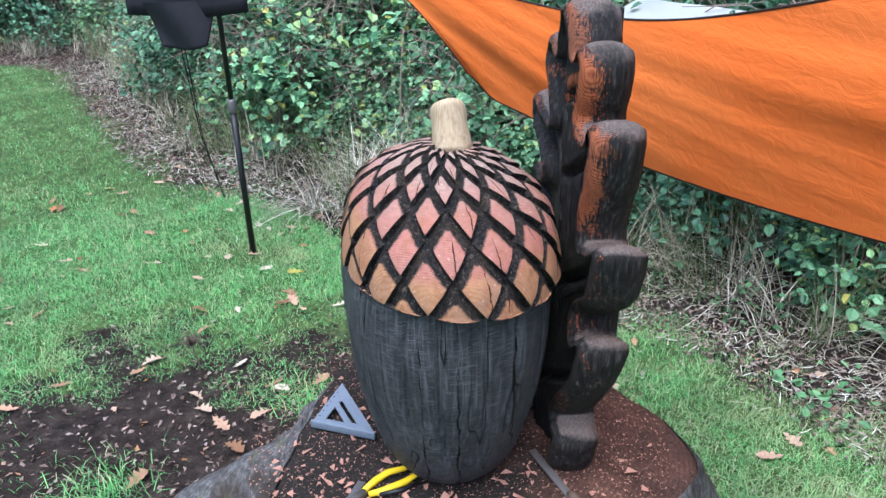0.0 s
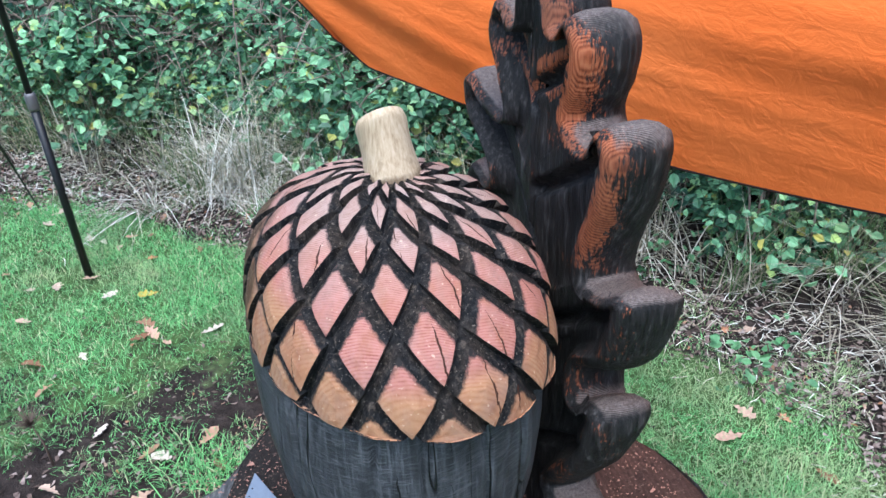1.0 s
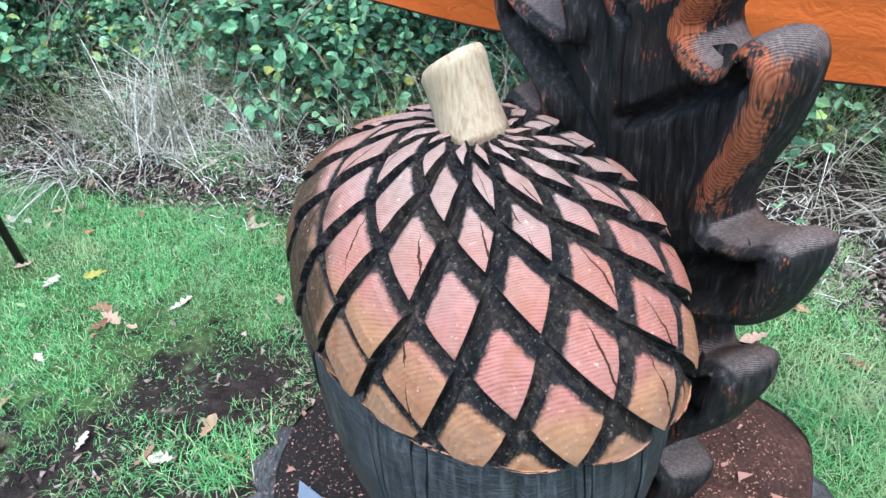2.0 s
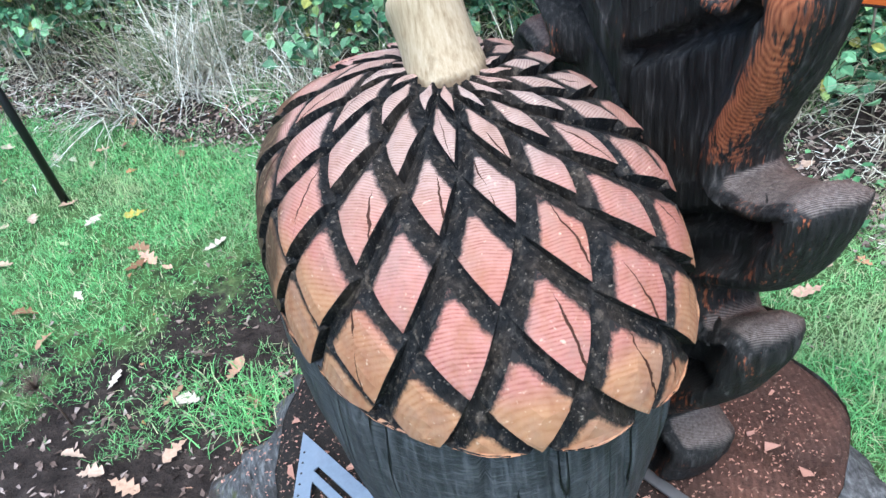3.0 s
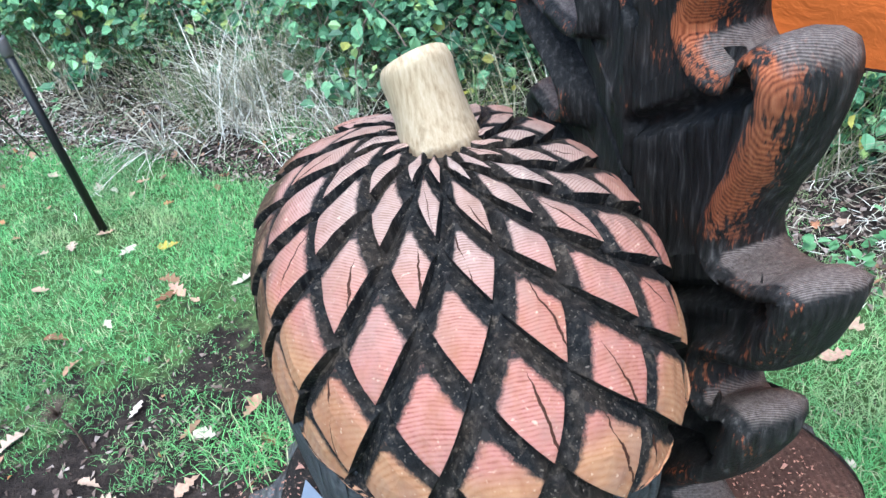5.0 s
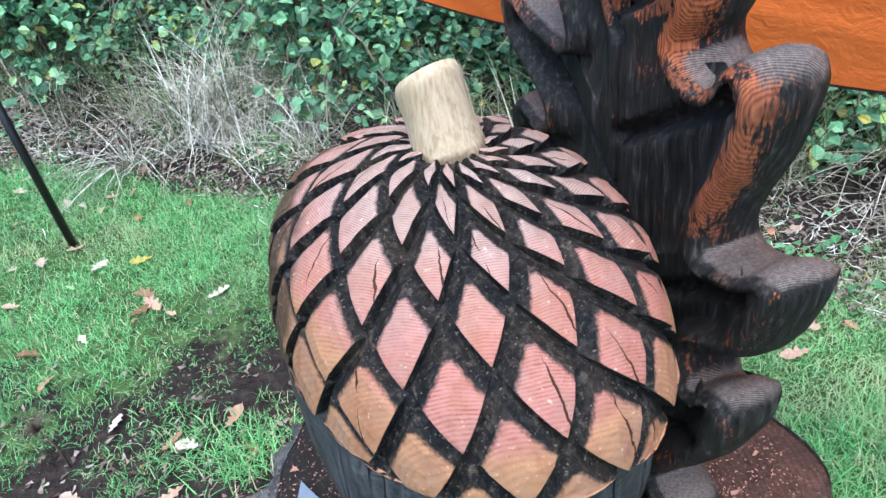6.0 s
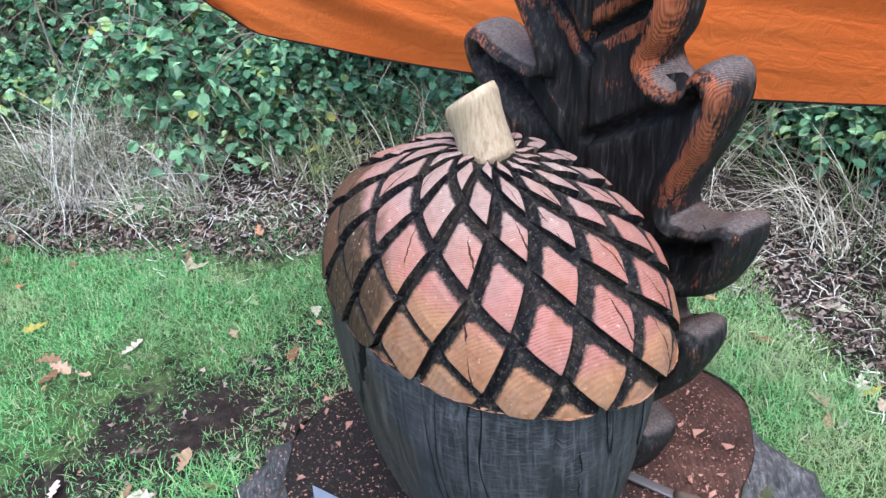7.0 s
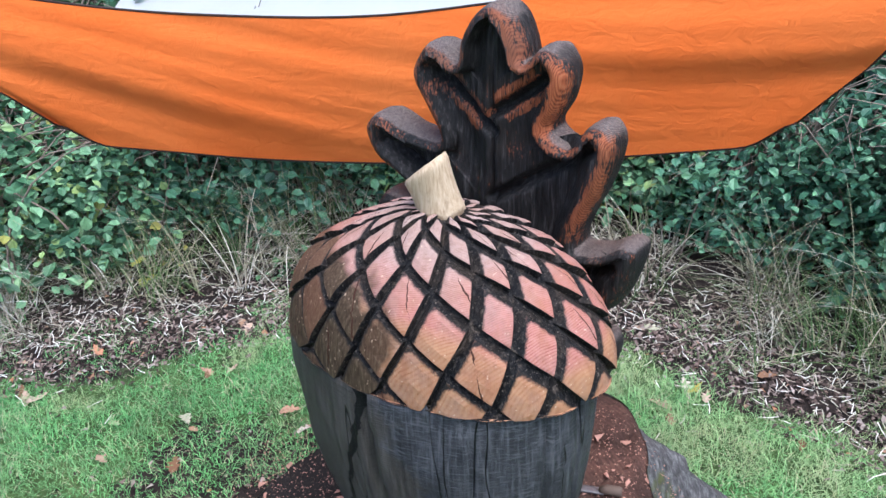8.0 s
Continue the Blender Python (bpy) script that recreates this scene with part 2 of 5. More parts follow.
def make_leaf_wood():
    """Charred oak leaf; the attribute "wear" is where the char was brushed off the edges."""
    n = Nodes("charred_leaf_wood", 0.68, 0.2)
    rings = n.rings(150, 0.5, (-0.55, -2.3, 0.0), 2, 0.6)
    rings = n.math('ADD', n.math('MULTIPLY', rings, 0.30), n.math('MULTIPLY', n.noise(1.0, 5, 0.65, n.mapped((210, 210, 14))), 0.75))
    fine = n.noise(1.0, 5, 0.65, n.mapped((130, 130, 12)))
    big = n.noise(11, 4, 0.6)
    patch = n.noise(5, 2, 0.5)
    char = n.ramp(fine, [(0.3, (0.004, 0.004, 0.004)), (0.55, (0.023, 0.021, 0.020)), (0.82, (0.125, 0.112, 0.104))])
    char = n.mix(n.span(big, 0.5, 0.8, 0.0, 0.4), char, (0.045, 0.028, 0.020))
    red = n.ramp(rings, [(0.28, (0.11, 0.028, 0.012)), (0.5, (0.30, 0.080, 0.030)), (0.8, (0.45, 0.155, 0.068))])
    red = n.mix(n.span(patch, 0.42, 0.68, 0.0, 0.6), red, (0.11, 0.060, 0.042))
    wear = n.attribute("wear")
    k = n.math('ADD', n.math('ADD', wear, n.span(big, 0.3, 0.7, -0.38, 0.38)), n.span(n.noise(1.0, 3, 0.6, n.mapped((240, 240, 30))), 0.3, 0.7, -0.42, 0.42))
    col = n.mix(n.span(k, 0.46, 0.76), char, red)
    top = n.attribute("top")
    weather = n.ramp(rings, [(0.28, (0.038, 0.027, 0.023)), (0.5, (0.125, 0.096, 0.084)), (0.8, (0.26, 0.215, 0.19))])
    kt = n.math('ADD', top, n.span(big, 0.3, 0.7, -0.3, 0.3))
    col = n.mix(n.span(kt, 0.40, 0.72, 0.0, 0.85), col, weather)
    nor = n.bump(rings, 0.28, 0.0015)
    nor = n.bump(fine, 0.9, 0.005, nor)
    return n.done(col, n.bump(big, 0.6, 0.010, nor), n.span(fine, 0.3, 0.7, 0.48, 0.75))


def make_stem_wood():
    n = Nodes("pale_peeled_stem_wood", 0.6, 0.3)
    fine = n.noise(1.0, 5, 0.65, n.mapped((260, 260, 22)))
    big = n.noise(24, 4, 0.6)
    col = n.ramp(fine, [(0.25, (0.30, 0.20, 0.11)), (0.5, (0.49, 0.37, 0.235)), (0.8, (0.62, 0.50, 0.36))])
    col = n.mix(n.span(big, 0.62, 0.8, 0.0, 0.7), col, (0.16, 0.11, 0.06))
    x, y, z = n.separate()
    base = n.math('ADD', z, n.span(big, 0.3, 0.7, -0.012, 0.012))
    col = n.mix(n.span(base, 1.292, 1.282, 0.0, 0.8), col, (0.10, 0.06, 0.03))
    return n.done(col, n.bump(fine, 0.4, 0.0015))


def make_stump_top():
    n = Nodes("sawn_stump_top", 0.9, 0.15)
    big = n.noise(5, 5, 0.65)
    fine = n.noise(120, 4, 0.7)
    rings = n.rings(26, 3.0, (0, -1.6, 0), 3, 1.5)
    col = n.ramp(big, [(0.3, (0.028, 0.018, 0.015)), (0.52, (0.085, 0.046, 0.035)), (0.75, (0.155, 0.080, 0.058))])
    col = n.mix(n.span(rings, 0.3, 0.9, 0.0, 0.3), col, (0.035, 0.018, 0.013))
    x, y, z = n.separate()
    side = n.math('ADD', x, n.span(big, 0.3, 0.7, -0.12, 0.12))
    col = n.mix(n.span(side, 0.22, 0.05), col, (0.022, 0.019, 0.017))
    col = n.mix(n.span(n.noise(55, 4, 0.7), 0.5, 0.7, 0.0, 0.7), col, (0.018, 0.012, 0.010))
    col = n.mix(n.span(fine, 0.58, 0.72, 0.0, 0.7), col, (0.30, 0.20, 0.15))
    nor = n.bump(fine, 0.9, 0.006)
    return n.done(col, n.bump(big, 0.6, 0.015, nor))


def make_root_bark():
    n = Nodes("weathered_root_wood", 0.85, 0.2)
    big = n.noise(6, 5, 0.65)
    fine = n.noise(1.0, 5, 0.7, n.mapped((60, 60, 22)))
    col = n.ramp(fine, [(0.25, (0.018, 0.016, 0.016)), (0.5, (0.095, 0.090, 0.089)), (0.8, (0.30, 0.29, 0.285))])
    col = n.mix(n.span(big, 0.50, 0.62, 0.0, 0.85), col, (0.05, 0.036, 0.028))
    moss = n.noise(9, 3, 0.6)
    col = n.mix(n.span(moss, 0.56, 0.68, 0.0, 0.75), col, (0.10, 0.11, 0.035))
    nor = n.bump(fine, 0.8, 0.006)
    return n.done(col, n.bump(big, 0.8, 0.03, nor))


def make_ground():
    n = Nodes("lawn_soil", 0.95, 0.1)
    big = n.noise(1.6, 5, 0.6)
    mid = n.noise(14, 5, 0.65)
    fine = n.noise(110, 4, 0.7)
    soil = n.ramp(mid, [(0.3, (0.012, 0.009, 0.008)), (0.55, (0.038, 0.029, 0.025)), (0.8, (0.09, 0.070, 0.060))])
    soil = n.mix(n.span(fine, 0.58, 0.72, 0.0, 0.55), soil, (0.13, 0.095, 0.075))
    turf = n.ramp(mid, [(0.3, (0.035, 0.050, 0.020)), (0.55, (0.075, 0.125, 0.04)), (0.8, (0.13, 0.15, 0.065))])
    grass = n.attribute("grass")
    k = n.math('ADD', grass, n.span(mid, 0.3, 0.7, -0.25, 0.25))
    col = n.mix(n.span(k, 0.35, 0.6), soil, turf)
    nor = n.bump(fine, 0.9, 0.01)
    return n.done(col, n.bump(mid, 0.8, 0.03, nor))


def make_blades(name, dark, light, dry, share, rough=0.6):
    n = Nodes(name, rough, 0.25)
    i = n.island()
    big = n.noise(3.2, 4, 0.6)
    col = n.ramp(i, [(0.0, dark), (1.0 - share - 0.02, light), (1.0 - share + 0.02, dry), (1.0, dry)])
    col = n.mix(n.span(big, 0.48, 0.66, 0.0, 0.42), col, tuple(0.35 * a + 0.40 * b for a, b in zip(dark, dry)))
    if name.startswith("lawn"):
        # darker, damper patches and thin yellowed ones
        wide = n.noise(1.3, 4, 0.65)
        col = n.mix(n.span(wide, 0.52, 0.66, 0.0, 0.5), col, (0.055, 0.15, 0.05))
        col = n.mix(n.span(n.noise(2.1, 4, 0.7, n.mapped(loc=(3, 7, 0))), 0.54, 0.66, 0.0, 0.5), col, (0.42, 0.42, 0.22))
        # mossy, drier turf on the far side of the stump
        x, y, z = n.separate()
        k = n.math('ADD', x, n.span(big, 0.3, 0.7, -0.5, 0.5))
        col = n.mix(n.span(k, 0.8, 1.5, 0.0, 0.45), col, (0.46, 0.48, 0.25))
    return n.done(col)


def make_foliage(name, stops, rough=0.45):
    n = Nodes(name, rough, 0.4)
    col = n.ramp(n.island(), stops)
    col = n.mix(n.span(n.random(), 0.0, 1.0, 0.0, 0.45), col, (0.035, 0.075, 0.04))
    patch = n.noise(3.0, 3, 0.6)
    col = n.mix(n.span(patch, 0.54, 0.70, 0.0, 0.45), col, (0.20, 0.34, 0.17))
    vein = n.noise(60, 3, 0.6)
    col = n.mix(n.span(vein, 0.35, 0.7, 0.0, 0.3), col, (0.02, 0.045, 0.025))
    return n.done(col, n.bump(vein, 0.3, 0.003))


def make_tarp():
    n = Nodes("orange_ripstop_tarp", 0.42, 0.5)
    weave = n.noise(700, 2, 0.5)
    crease = n.noise(1.0, 5, 0.6, n.mapped((7, 7, 26)), 0.8)
    crumple = n.noise(16, 4, 0.6, None, 1.2)
    big = n.noise(2, 2, 0.5)
    col = n.mix(n.span(big, 0.3, 0.7), (0.95, 0.195, 0.035), (0.97, 0.235, 0.050))
    tr = n.t.nodes.new("ShaderNodeBsdfTranslucent")
    n.link(col, tr.inputs[0])
    mx = n.t.nodes.new("ShaderNodeMixShader")
    mx.inputs[0].default_value = 0.9
    nor = n.bump(crumple, 0.5, 0.012)
    nor = n.bump(crease, 0.30, 0.014, nor)
    nor = n.bump(weave, 0.1, 0.0005, nor)
    n.done(col, nor)
    n.link(nor, tr.inputs["Normal"])
    n.link(n.b.outputs[0], mx.inputs[1])
    n.link(tr.outputs[0], mx.inputs[2])
    n.link(mx.outputs[0], n.t.nodes["Material Output"].inputs[0])
    return n.mat


def make_plain(name, colour, rough=0.5, metal=0.0, grain=60, vary=0.25, bump=0.2):
    n = Nodes(name, rough, 0.4)
    n.b.inputs["Metallic"].default_value = metal
    f = n.noise(grain, 4, 0.6)
    g = n.noise(grain / 8, 3, 0.6)
    col = n.mix(n.span(f, 0.3, 0.7, 0.0, vary), colour, tuple(c * 0.45 for c in colour))
    col = n.mix(n.span(g, 0.45, 0.7, 0.0, vary), col, tuple(min(1, c * 1.3 + 0.01) for c in colour))
    return n.done(col, n.bump(f, bump, 0.001))


M_WOOD, M_CHAR, M_BODY, M_LEAF = make_fresh_wood(), make_charred(), make_body_wood(), make_leaf_wood()
M_STEM, M_STUMP, M_ROOT, M_GROUND = make_stem_wood(), make_stump_top(), make_root_bark(), make_ground()
M_GRASS = make_blades("lawn_grass_blades", (0.060, 0.205, 0.058), (0.25, 0.585, 0.195), (0.50, 0.49, 0.29), 0.11)
M_LONG = make_blades("long_green_grass", (0.03, 0.07, 0.02), (0.12, 0.19, 0.06), (0.34, 0.31, 0.20), 0.35)
M_STRAW = make_blades("dry_straw_grass", (0.13, 0.110, 0.072), (0.40, 0.35, 0.26), (0.62, 0.57, 0.47), 0.25)
M_PALE = make_blades("bleached_heap_grass", (0.28, 0.24, 0.17), (0.62, 0.57, 0.45), (0.82, 0.79, 0.70), 0.35)
M_BRAMBLE = make_foliage("bramble_leaves", [(0.0, (0.018, 0.060, 0.030)), (0.40, (0.090, 0.235, 0.110)), (0.80, (0.32, 0.60, 0.31)), (0.96, (0.38, 0.50, 0.14)), (1.0, (0.46, 0.40, 0.08))])
M_IVY = make_foliage("dark_glossy_shrub_leaves", [(0.0, (0.018, 0.070, 0.042)), (0.55, (0.070, 0.20, 0.115)), (1.0, (0.20, 0.42, 0.22))], 0.32)
M_TWIG = make_plain("brown_twig_bark", (0.11, 0.075, 0.055), 0.8)
M_CANE = make_plain("dead_pale_canes", (0.26, 0.20, 0.16), 0.8)
M_TARP = make_tarp()
M_HEM = make_plain("dark_tarp_hem", (0.03, 0.012, 0.008), 0.7)
M_BLACK = make_plain("black_powder_coated_tube", (0.008, 0.008, 0.009), 0.4)
M_CLOTH = make_plain("black_nylon_cloth", (0.010, 0.010, 0.016), 0.75, grain=200)
M_STEEL = make_plain("brushed_blue_grey_aluminium", (0.21, 0.25, 0.31), 0.5, 0.25, 90, 0.3)
M_BAR = make_plain("dull_steel_bar", (0.16, 0.15, 0.15), 0.5, 0.5)
M_YELLOW = make_plain("yellow_plastic_grip", (0.80, 0.55, 0.01), 0.4, 0, 60, 0.12)
def make_white():
    # for the added stand-in sheet; lets skylight through so that it comes out white
    n = Nodes("white_stand_in_cloth", 0.6, 0.3)
    tr = n.t.nodes.new("ShaderNodeBsdfTranslucent")
    tr.inputs[0].default_value = (0.9, 0.9, 0.9, 1)
    mx = n.t.nodes.new("ShaderNodeMixShader")
    mx.inputs[0].default_value = 0.6
    n.done(n.mix(n.span(n.noise(30), 0.3, 0.7), (0.86, 0.86, 0.86), (0.90, 0.90, 0.90)))
    n.link(n.b.outputs[0], mx.inputs[1])
    n.link(tr.outputs[0], mx.inputs[2])
    n.link(mx.outputs[0], n.t.nodes["Material Output"].inputs[0])
    return n.mat


M_WHITE = make_white()
# deep shade among and behind the bushes, put in as a near-black colour
M_HEDGE_SHADE = make_plain("hedge_shade_black", (0.012, 0.018, 0.010), 0.9, 0, 12, 0.5)


def make_mulch():
    n = Nodes("old_leaf_mulch", 0.8, 0.2)
    col = n.ramp(n.island(), [(0.0, (0.035, 0.024, 0.020)), (0.30, (0.105, 0.072, 0.058)), (0.58, (0.22, 0.160, 0.135)), (0.80, (0.31, 0.240, 0.208)), (0.95, (0.43, 0.355, 0.315)), (1.0, (0.38, 0.16, 0.06))])
    f = n.noise(90, 3, 0.6)
    return n.done(n.mix(n.span(f, 0.4, 0.7, 0.0, 0.45), col, (0.06, 0.04, 0.03)), n.bump(f, 0.4, 0.002))


def make_litter():
    n = Nodes("fallen_leaf", 0.7, 0.25)
    r = n.random()
    i = n.island()
    k = n.math('FRACT', n.math('ADD', r, i))
    col = n.ramp(k, [(0.0, (0.20, 0.10, 0.05)), (0.3, (0.40, 0.24, 0.15)), (0.55, (0.55, 0.42, 0.33)), (0.72, (0.46, 0.16, 0.05)), (0.86, (0.62, 0.52, 0.44)), (0.95, (0.30, 0.42, 0.16)), (1.0, (0.50, 0.36, 0.05))])
    f = n.noise(90, 3, 0.6)
    col = n.mix(n.span(f, 0.4, 0.7, 0.0, 0.45), col, (0.14, 0.08, 0.05))
    return n.done(col, n.bump(f, 0.4, 0.002))


M_LITTER = make_litter()
M_MULCH = make_mulch()
M_CHIP = make_plain("pink_wood_chip", (0.42, 0.22, 0.16), 0.7, 0, 120, 0.35)

# ---------------- ground ----------------
EDGE = [(-14.0, 11.0), (-7.0, 9.6), (-5.0, 9.0), (-4.3, 8.6), (-3.0, 6.6), (-2.2, 5.3), (-1.75, 4.85), (-0.75, 4.35), (-0.2, 3.8), (0.4, 3.4), (0.85, 3.15), (1.2, 2.9), (1.55, 2.35), (1.66, 1.8), (1.6, 1.4), (1.45, 0.9), (1.5, 0.2), (2.2, -2.0), (3.5, -6.0)]
_E = np.array(EDGE)


def vnoise(x, y, k=0.0):
    """Cheap smooth noise for arrays, about -1 to 1."""
    return (np.sin(2.3 * x + 1.7 * y + k) + np.sin(-1.9 * x + 2.9 * y + 2.1 * k + 1.3) + np.sin(4.1 * x - 3.3 * y + 0.7 * k + 4.0) * 0.7 + np.sin(5.7 * x + 4.9 * y + 3 * k) * 0.5) / 2.4


def outside(x, y):
    """Signed distance to the lawn's edge: minus on the lawn, plus towards the hedge."""
    x, y = np.asarray(x, float), np.asarray(y, float)
    best = np.full(x.shape, 1e9)
    sign = np.ones(x.shape)
    for a, b in zip(_E[:-1], _E[1:]):
        d = b - a
        t = np.clip(((x - a[0]) * d[0] + (y - a[1]) * d[1]) / (d @ d), 0, 1)
        dist = np.hypot(x - a[0] - d[0] * t, y - a[1] - d[1] * t)
        near = dist < best
        best = np.where(near, dist, best)
        sign = np.where(near, np.where(d[0] * (y - a[1]) - d[1] * (x - a[0]) > 0, 1, -1), sign)
    return best * sign


def sstep(a, b, x):
    x = np.clip((np.asarray(x, float) - a) / (b - a), 0, 1)
    return x * x * (3 - 2 * x)


def ground_z(x, y):
    x, y = np.asarray(x, float), np.asarray(y, float)
    z = 0.02 - 0.045 * np.clip(x, -2.5, 2.5) + 0.012 * vnoise(x * 0.9, y * 0.9, 3.1) + 0.007 * vnoise(x * 4, y * 4, 1.7)
    z = z + 0.05 * sstep(1.1, 0.5, np.hypot(x, y - 1.6))
    return z + 0.20 * sstep(0.1, 1.3, outside(x, y))


def grass_amount(x, y):
    x, y = np.asarray(x, float), np.asarray(y, float)
    r = np.hypot(np.where(x < -0.3, (x + 0.3) * 0.80, x + 0.3), y - 1.84 - 0.42 * np.clip(-x - 0.3, 0, 1.2))
    g = sstep(0.60, 1.35, r + 0.20 * vnoise(x * 2.0, y * 2.0, 9.0) + 0.10 * vnoise(x * 6.5, y * 6.5, 3.0))
    o = outside(x, y) + 0.12 * vnoise(x * 1.6, y * 1.6, 5.0)
    bare = sstep(2.50, 2.20, y + 0.14 * vnoise(x * 2.2, y * 2.2, 4.0) + 0.06 * vnoise(x * 9, y * 9, 2.0)) * sstep(0.1, -0.4, x) * sstep(1.0, 1.5, y) * sstep(-2.7, -2.0, x)
    return g * (1 - 0.93 * bare) * sstep(0.0, -0.30, o)


def build_ground():
    xs = np.concatenate([[-600, -60, -20, -10], np.arange(-6, -2.5, 0.35), np.arange(-2.5, 2.6, 0.07), np.arange(2.6, 6, 0.35), [10, 20, 60, 600]])
    ys = np.concatenate([[-600, -60, -10, -4], np.arange(-2, 0.4, 0.35), np.arange(0.4, 5.2, 0.07), np.arange(5.2, 10, 0.35), [14, 30, 80, 600]])
    verts, gr = [], []
    gx, gy = (v.ravel() for v in np.meshgrid(xs, ys))
    verts, gr = list(zip(gx, gy, ground_z(gx, gy))), grass_amount(gx, gy)
    w = len(xs)
    faces = [(j * w + i, j * w + i + 1, (j + 1) * w + i + 1, (j + 1) * w + i) for j in range(len(ys) - 1) for i in range(w - 1)]
    ob = mesh_object("ground", verts, faces, M_GROUND)
    at = ob.data.attributes.new("grass", 'FLOAT', 'POINT')
    at.data.foreach_set("value", np.array(gr, dtype=np.float32))
    tagged(ob, "damp soil and short green lawn under autumn leaves", "ground", kind="structure")


build_ground()


def blades(name, spots, length, width, bend, mat, label, category, spread=0.35):
    """spots: (x, y, z, scale). One bent, pointed blade on each: a quad and a tip."""
    s = np.array(spots)
    n = len(s)
    az = RNG.uniform(0, 2 * math.pi, n)
    L = length * s[:, 3] * RNG.uniform(0.55, 1.25, n)
    lean = np.abs(RNG.normal(0, spread, n))
    curl = RNG.uniform(0.3, 1.0, n) * bend
    d = np.stack([np.cos(az), np.sin(az)], 1)
    w = np.stack([-np.sin(az), np.cos(az)], 1) * (width * RNG.uniform(0.6, 1.3, n))[:, None] * 0.5
    base = s[:, :3]

    def at(f, ww):
        ang = lean + curl * f
        h = np.cos(ang) * L * f
        o = np.sin(ang) * L * f
        c = base + np.stack([d[:, 0] * o, d[:, 1] * o, h], 1)
        off = np.concatenate([w * ww, np.zeros((n, 1))], 1)
        return c - off, c + off

    a0, a1 = at(0.0, 1.0)
    b0, b1 = at(0.55, 0.8)
    c0, c1 = at(1.0, 0.15)
    v = np.stack([a0, a1, b0, b1, c0, c1], 1).reshape(-1, 3)
    k = np.arange(n)[:, None] * 6
    q = np.concatenate([k + np.array([[0, 1, 3, 2]]), k + np.array([[2, 3, 5, 4]])], 0)
    ob = big_mesh(name, v, q, mat)
    return tagged(ob, label, category, kind="stuff")


def lawn():
    n = 3000000
    x, y = RNG.uniform(-6.0, 2.4, n), RNG.uniform(-2.5, 9.0, n)
    away = np.hypot((x + 0.3) * 0.9, y - 2.4)
    g = np.maximum(grass_amount(x, y), 0.50 * (((y > 2.3) | (x > 0)) & (np.hypot(x, y - 1.6) > 0.78) & (outside(x, y) < 0.2) & (vnoise(x * 3, y * 3, 1.0) + 0.6 * vnoise(x * 11, y * 11, 4.0) > -0.1)))
    clump = 0.42 + 0.4 * vnoise(x * 6, y * 6, 2.0) + 0.45 * vnoise(x * 1.7, y * 1.7, 6.0)
    keep = (RNG.random(n) < 0.12 + 0.70 * sstep(3.4, 1.6, away)) & (g * (0.45 + 0.75 * clump) > RNG.random(n) * 0.9)
    x, y, g = x[keep], y[keep], g[keep]
    size = 0.55 + 0.5 * g + 0.30 * vnoise(x * 2.6, y * 2.6, 8.0)
    spots = np.stack([x, y, ground_z(x, y) - 0.004, size], 1)
    blades("lawn_grass", spots, 0.048, 0.0021, 1.15, M_GRASS, "short damp green lawn grass with yellowed blades", "grass", 0.75)


lawn()

# ---------------- stump ----------------
STUMP_Z = 0.488


def stump_radius(a):
    """Top outline; a: angle from +x, counter-clockwise."""
    r = 0.50 + 0.02 * math.sin(3 * a + 0.6) + 0.02 * math.sin(5 * a + 2.0) + 0.02 * fbm(3 * math.cos(a), 3 * math.sin(a), 0.3)
    for c, amp, w in ((3.8, 0.03, 0.25), (2.7, -0.08, 0.6), (6.0, 0.09, 0.4), (1.6, -0.05, 0.3)):
        r += amp * math.exp(-((math.atan2(math.sin(a - c), math.cos(a - c))) / w) ** 2)
    return r


ROOTS = ((2.98, 0.58, 0.19), (3.7, 0.25, 0.2), (2.15, 0.32, 0.14), (2.50, 0.36, 0.13), (5.85, 0.40, 0.19), (4.7, 0.35, 0.3), (0.22, 0.34, 0.20), (1.35, 0.22, 0.3))


def flare(a, f):
    """How far the side stands out at f (0 top, 1 ground): buttress roots."""
    k = 0.05
    for c, amp, w in ROOTS:
        dlt = math.atan2(math.sin(a - c), math.cos(a - c))
        k += amp * math.exp(-(dlt / w) ** 2)
    return k * f ** 1.6


def root_share(a):
    return min(1.0, max(math.exp(-(math.atan2(math.sin(a - c), math.cos(a - c)) / w) ** 2) for c, _, w in ROOTS))


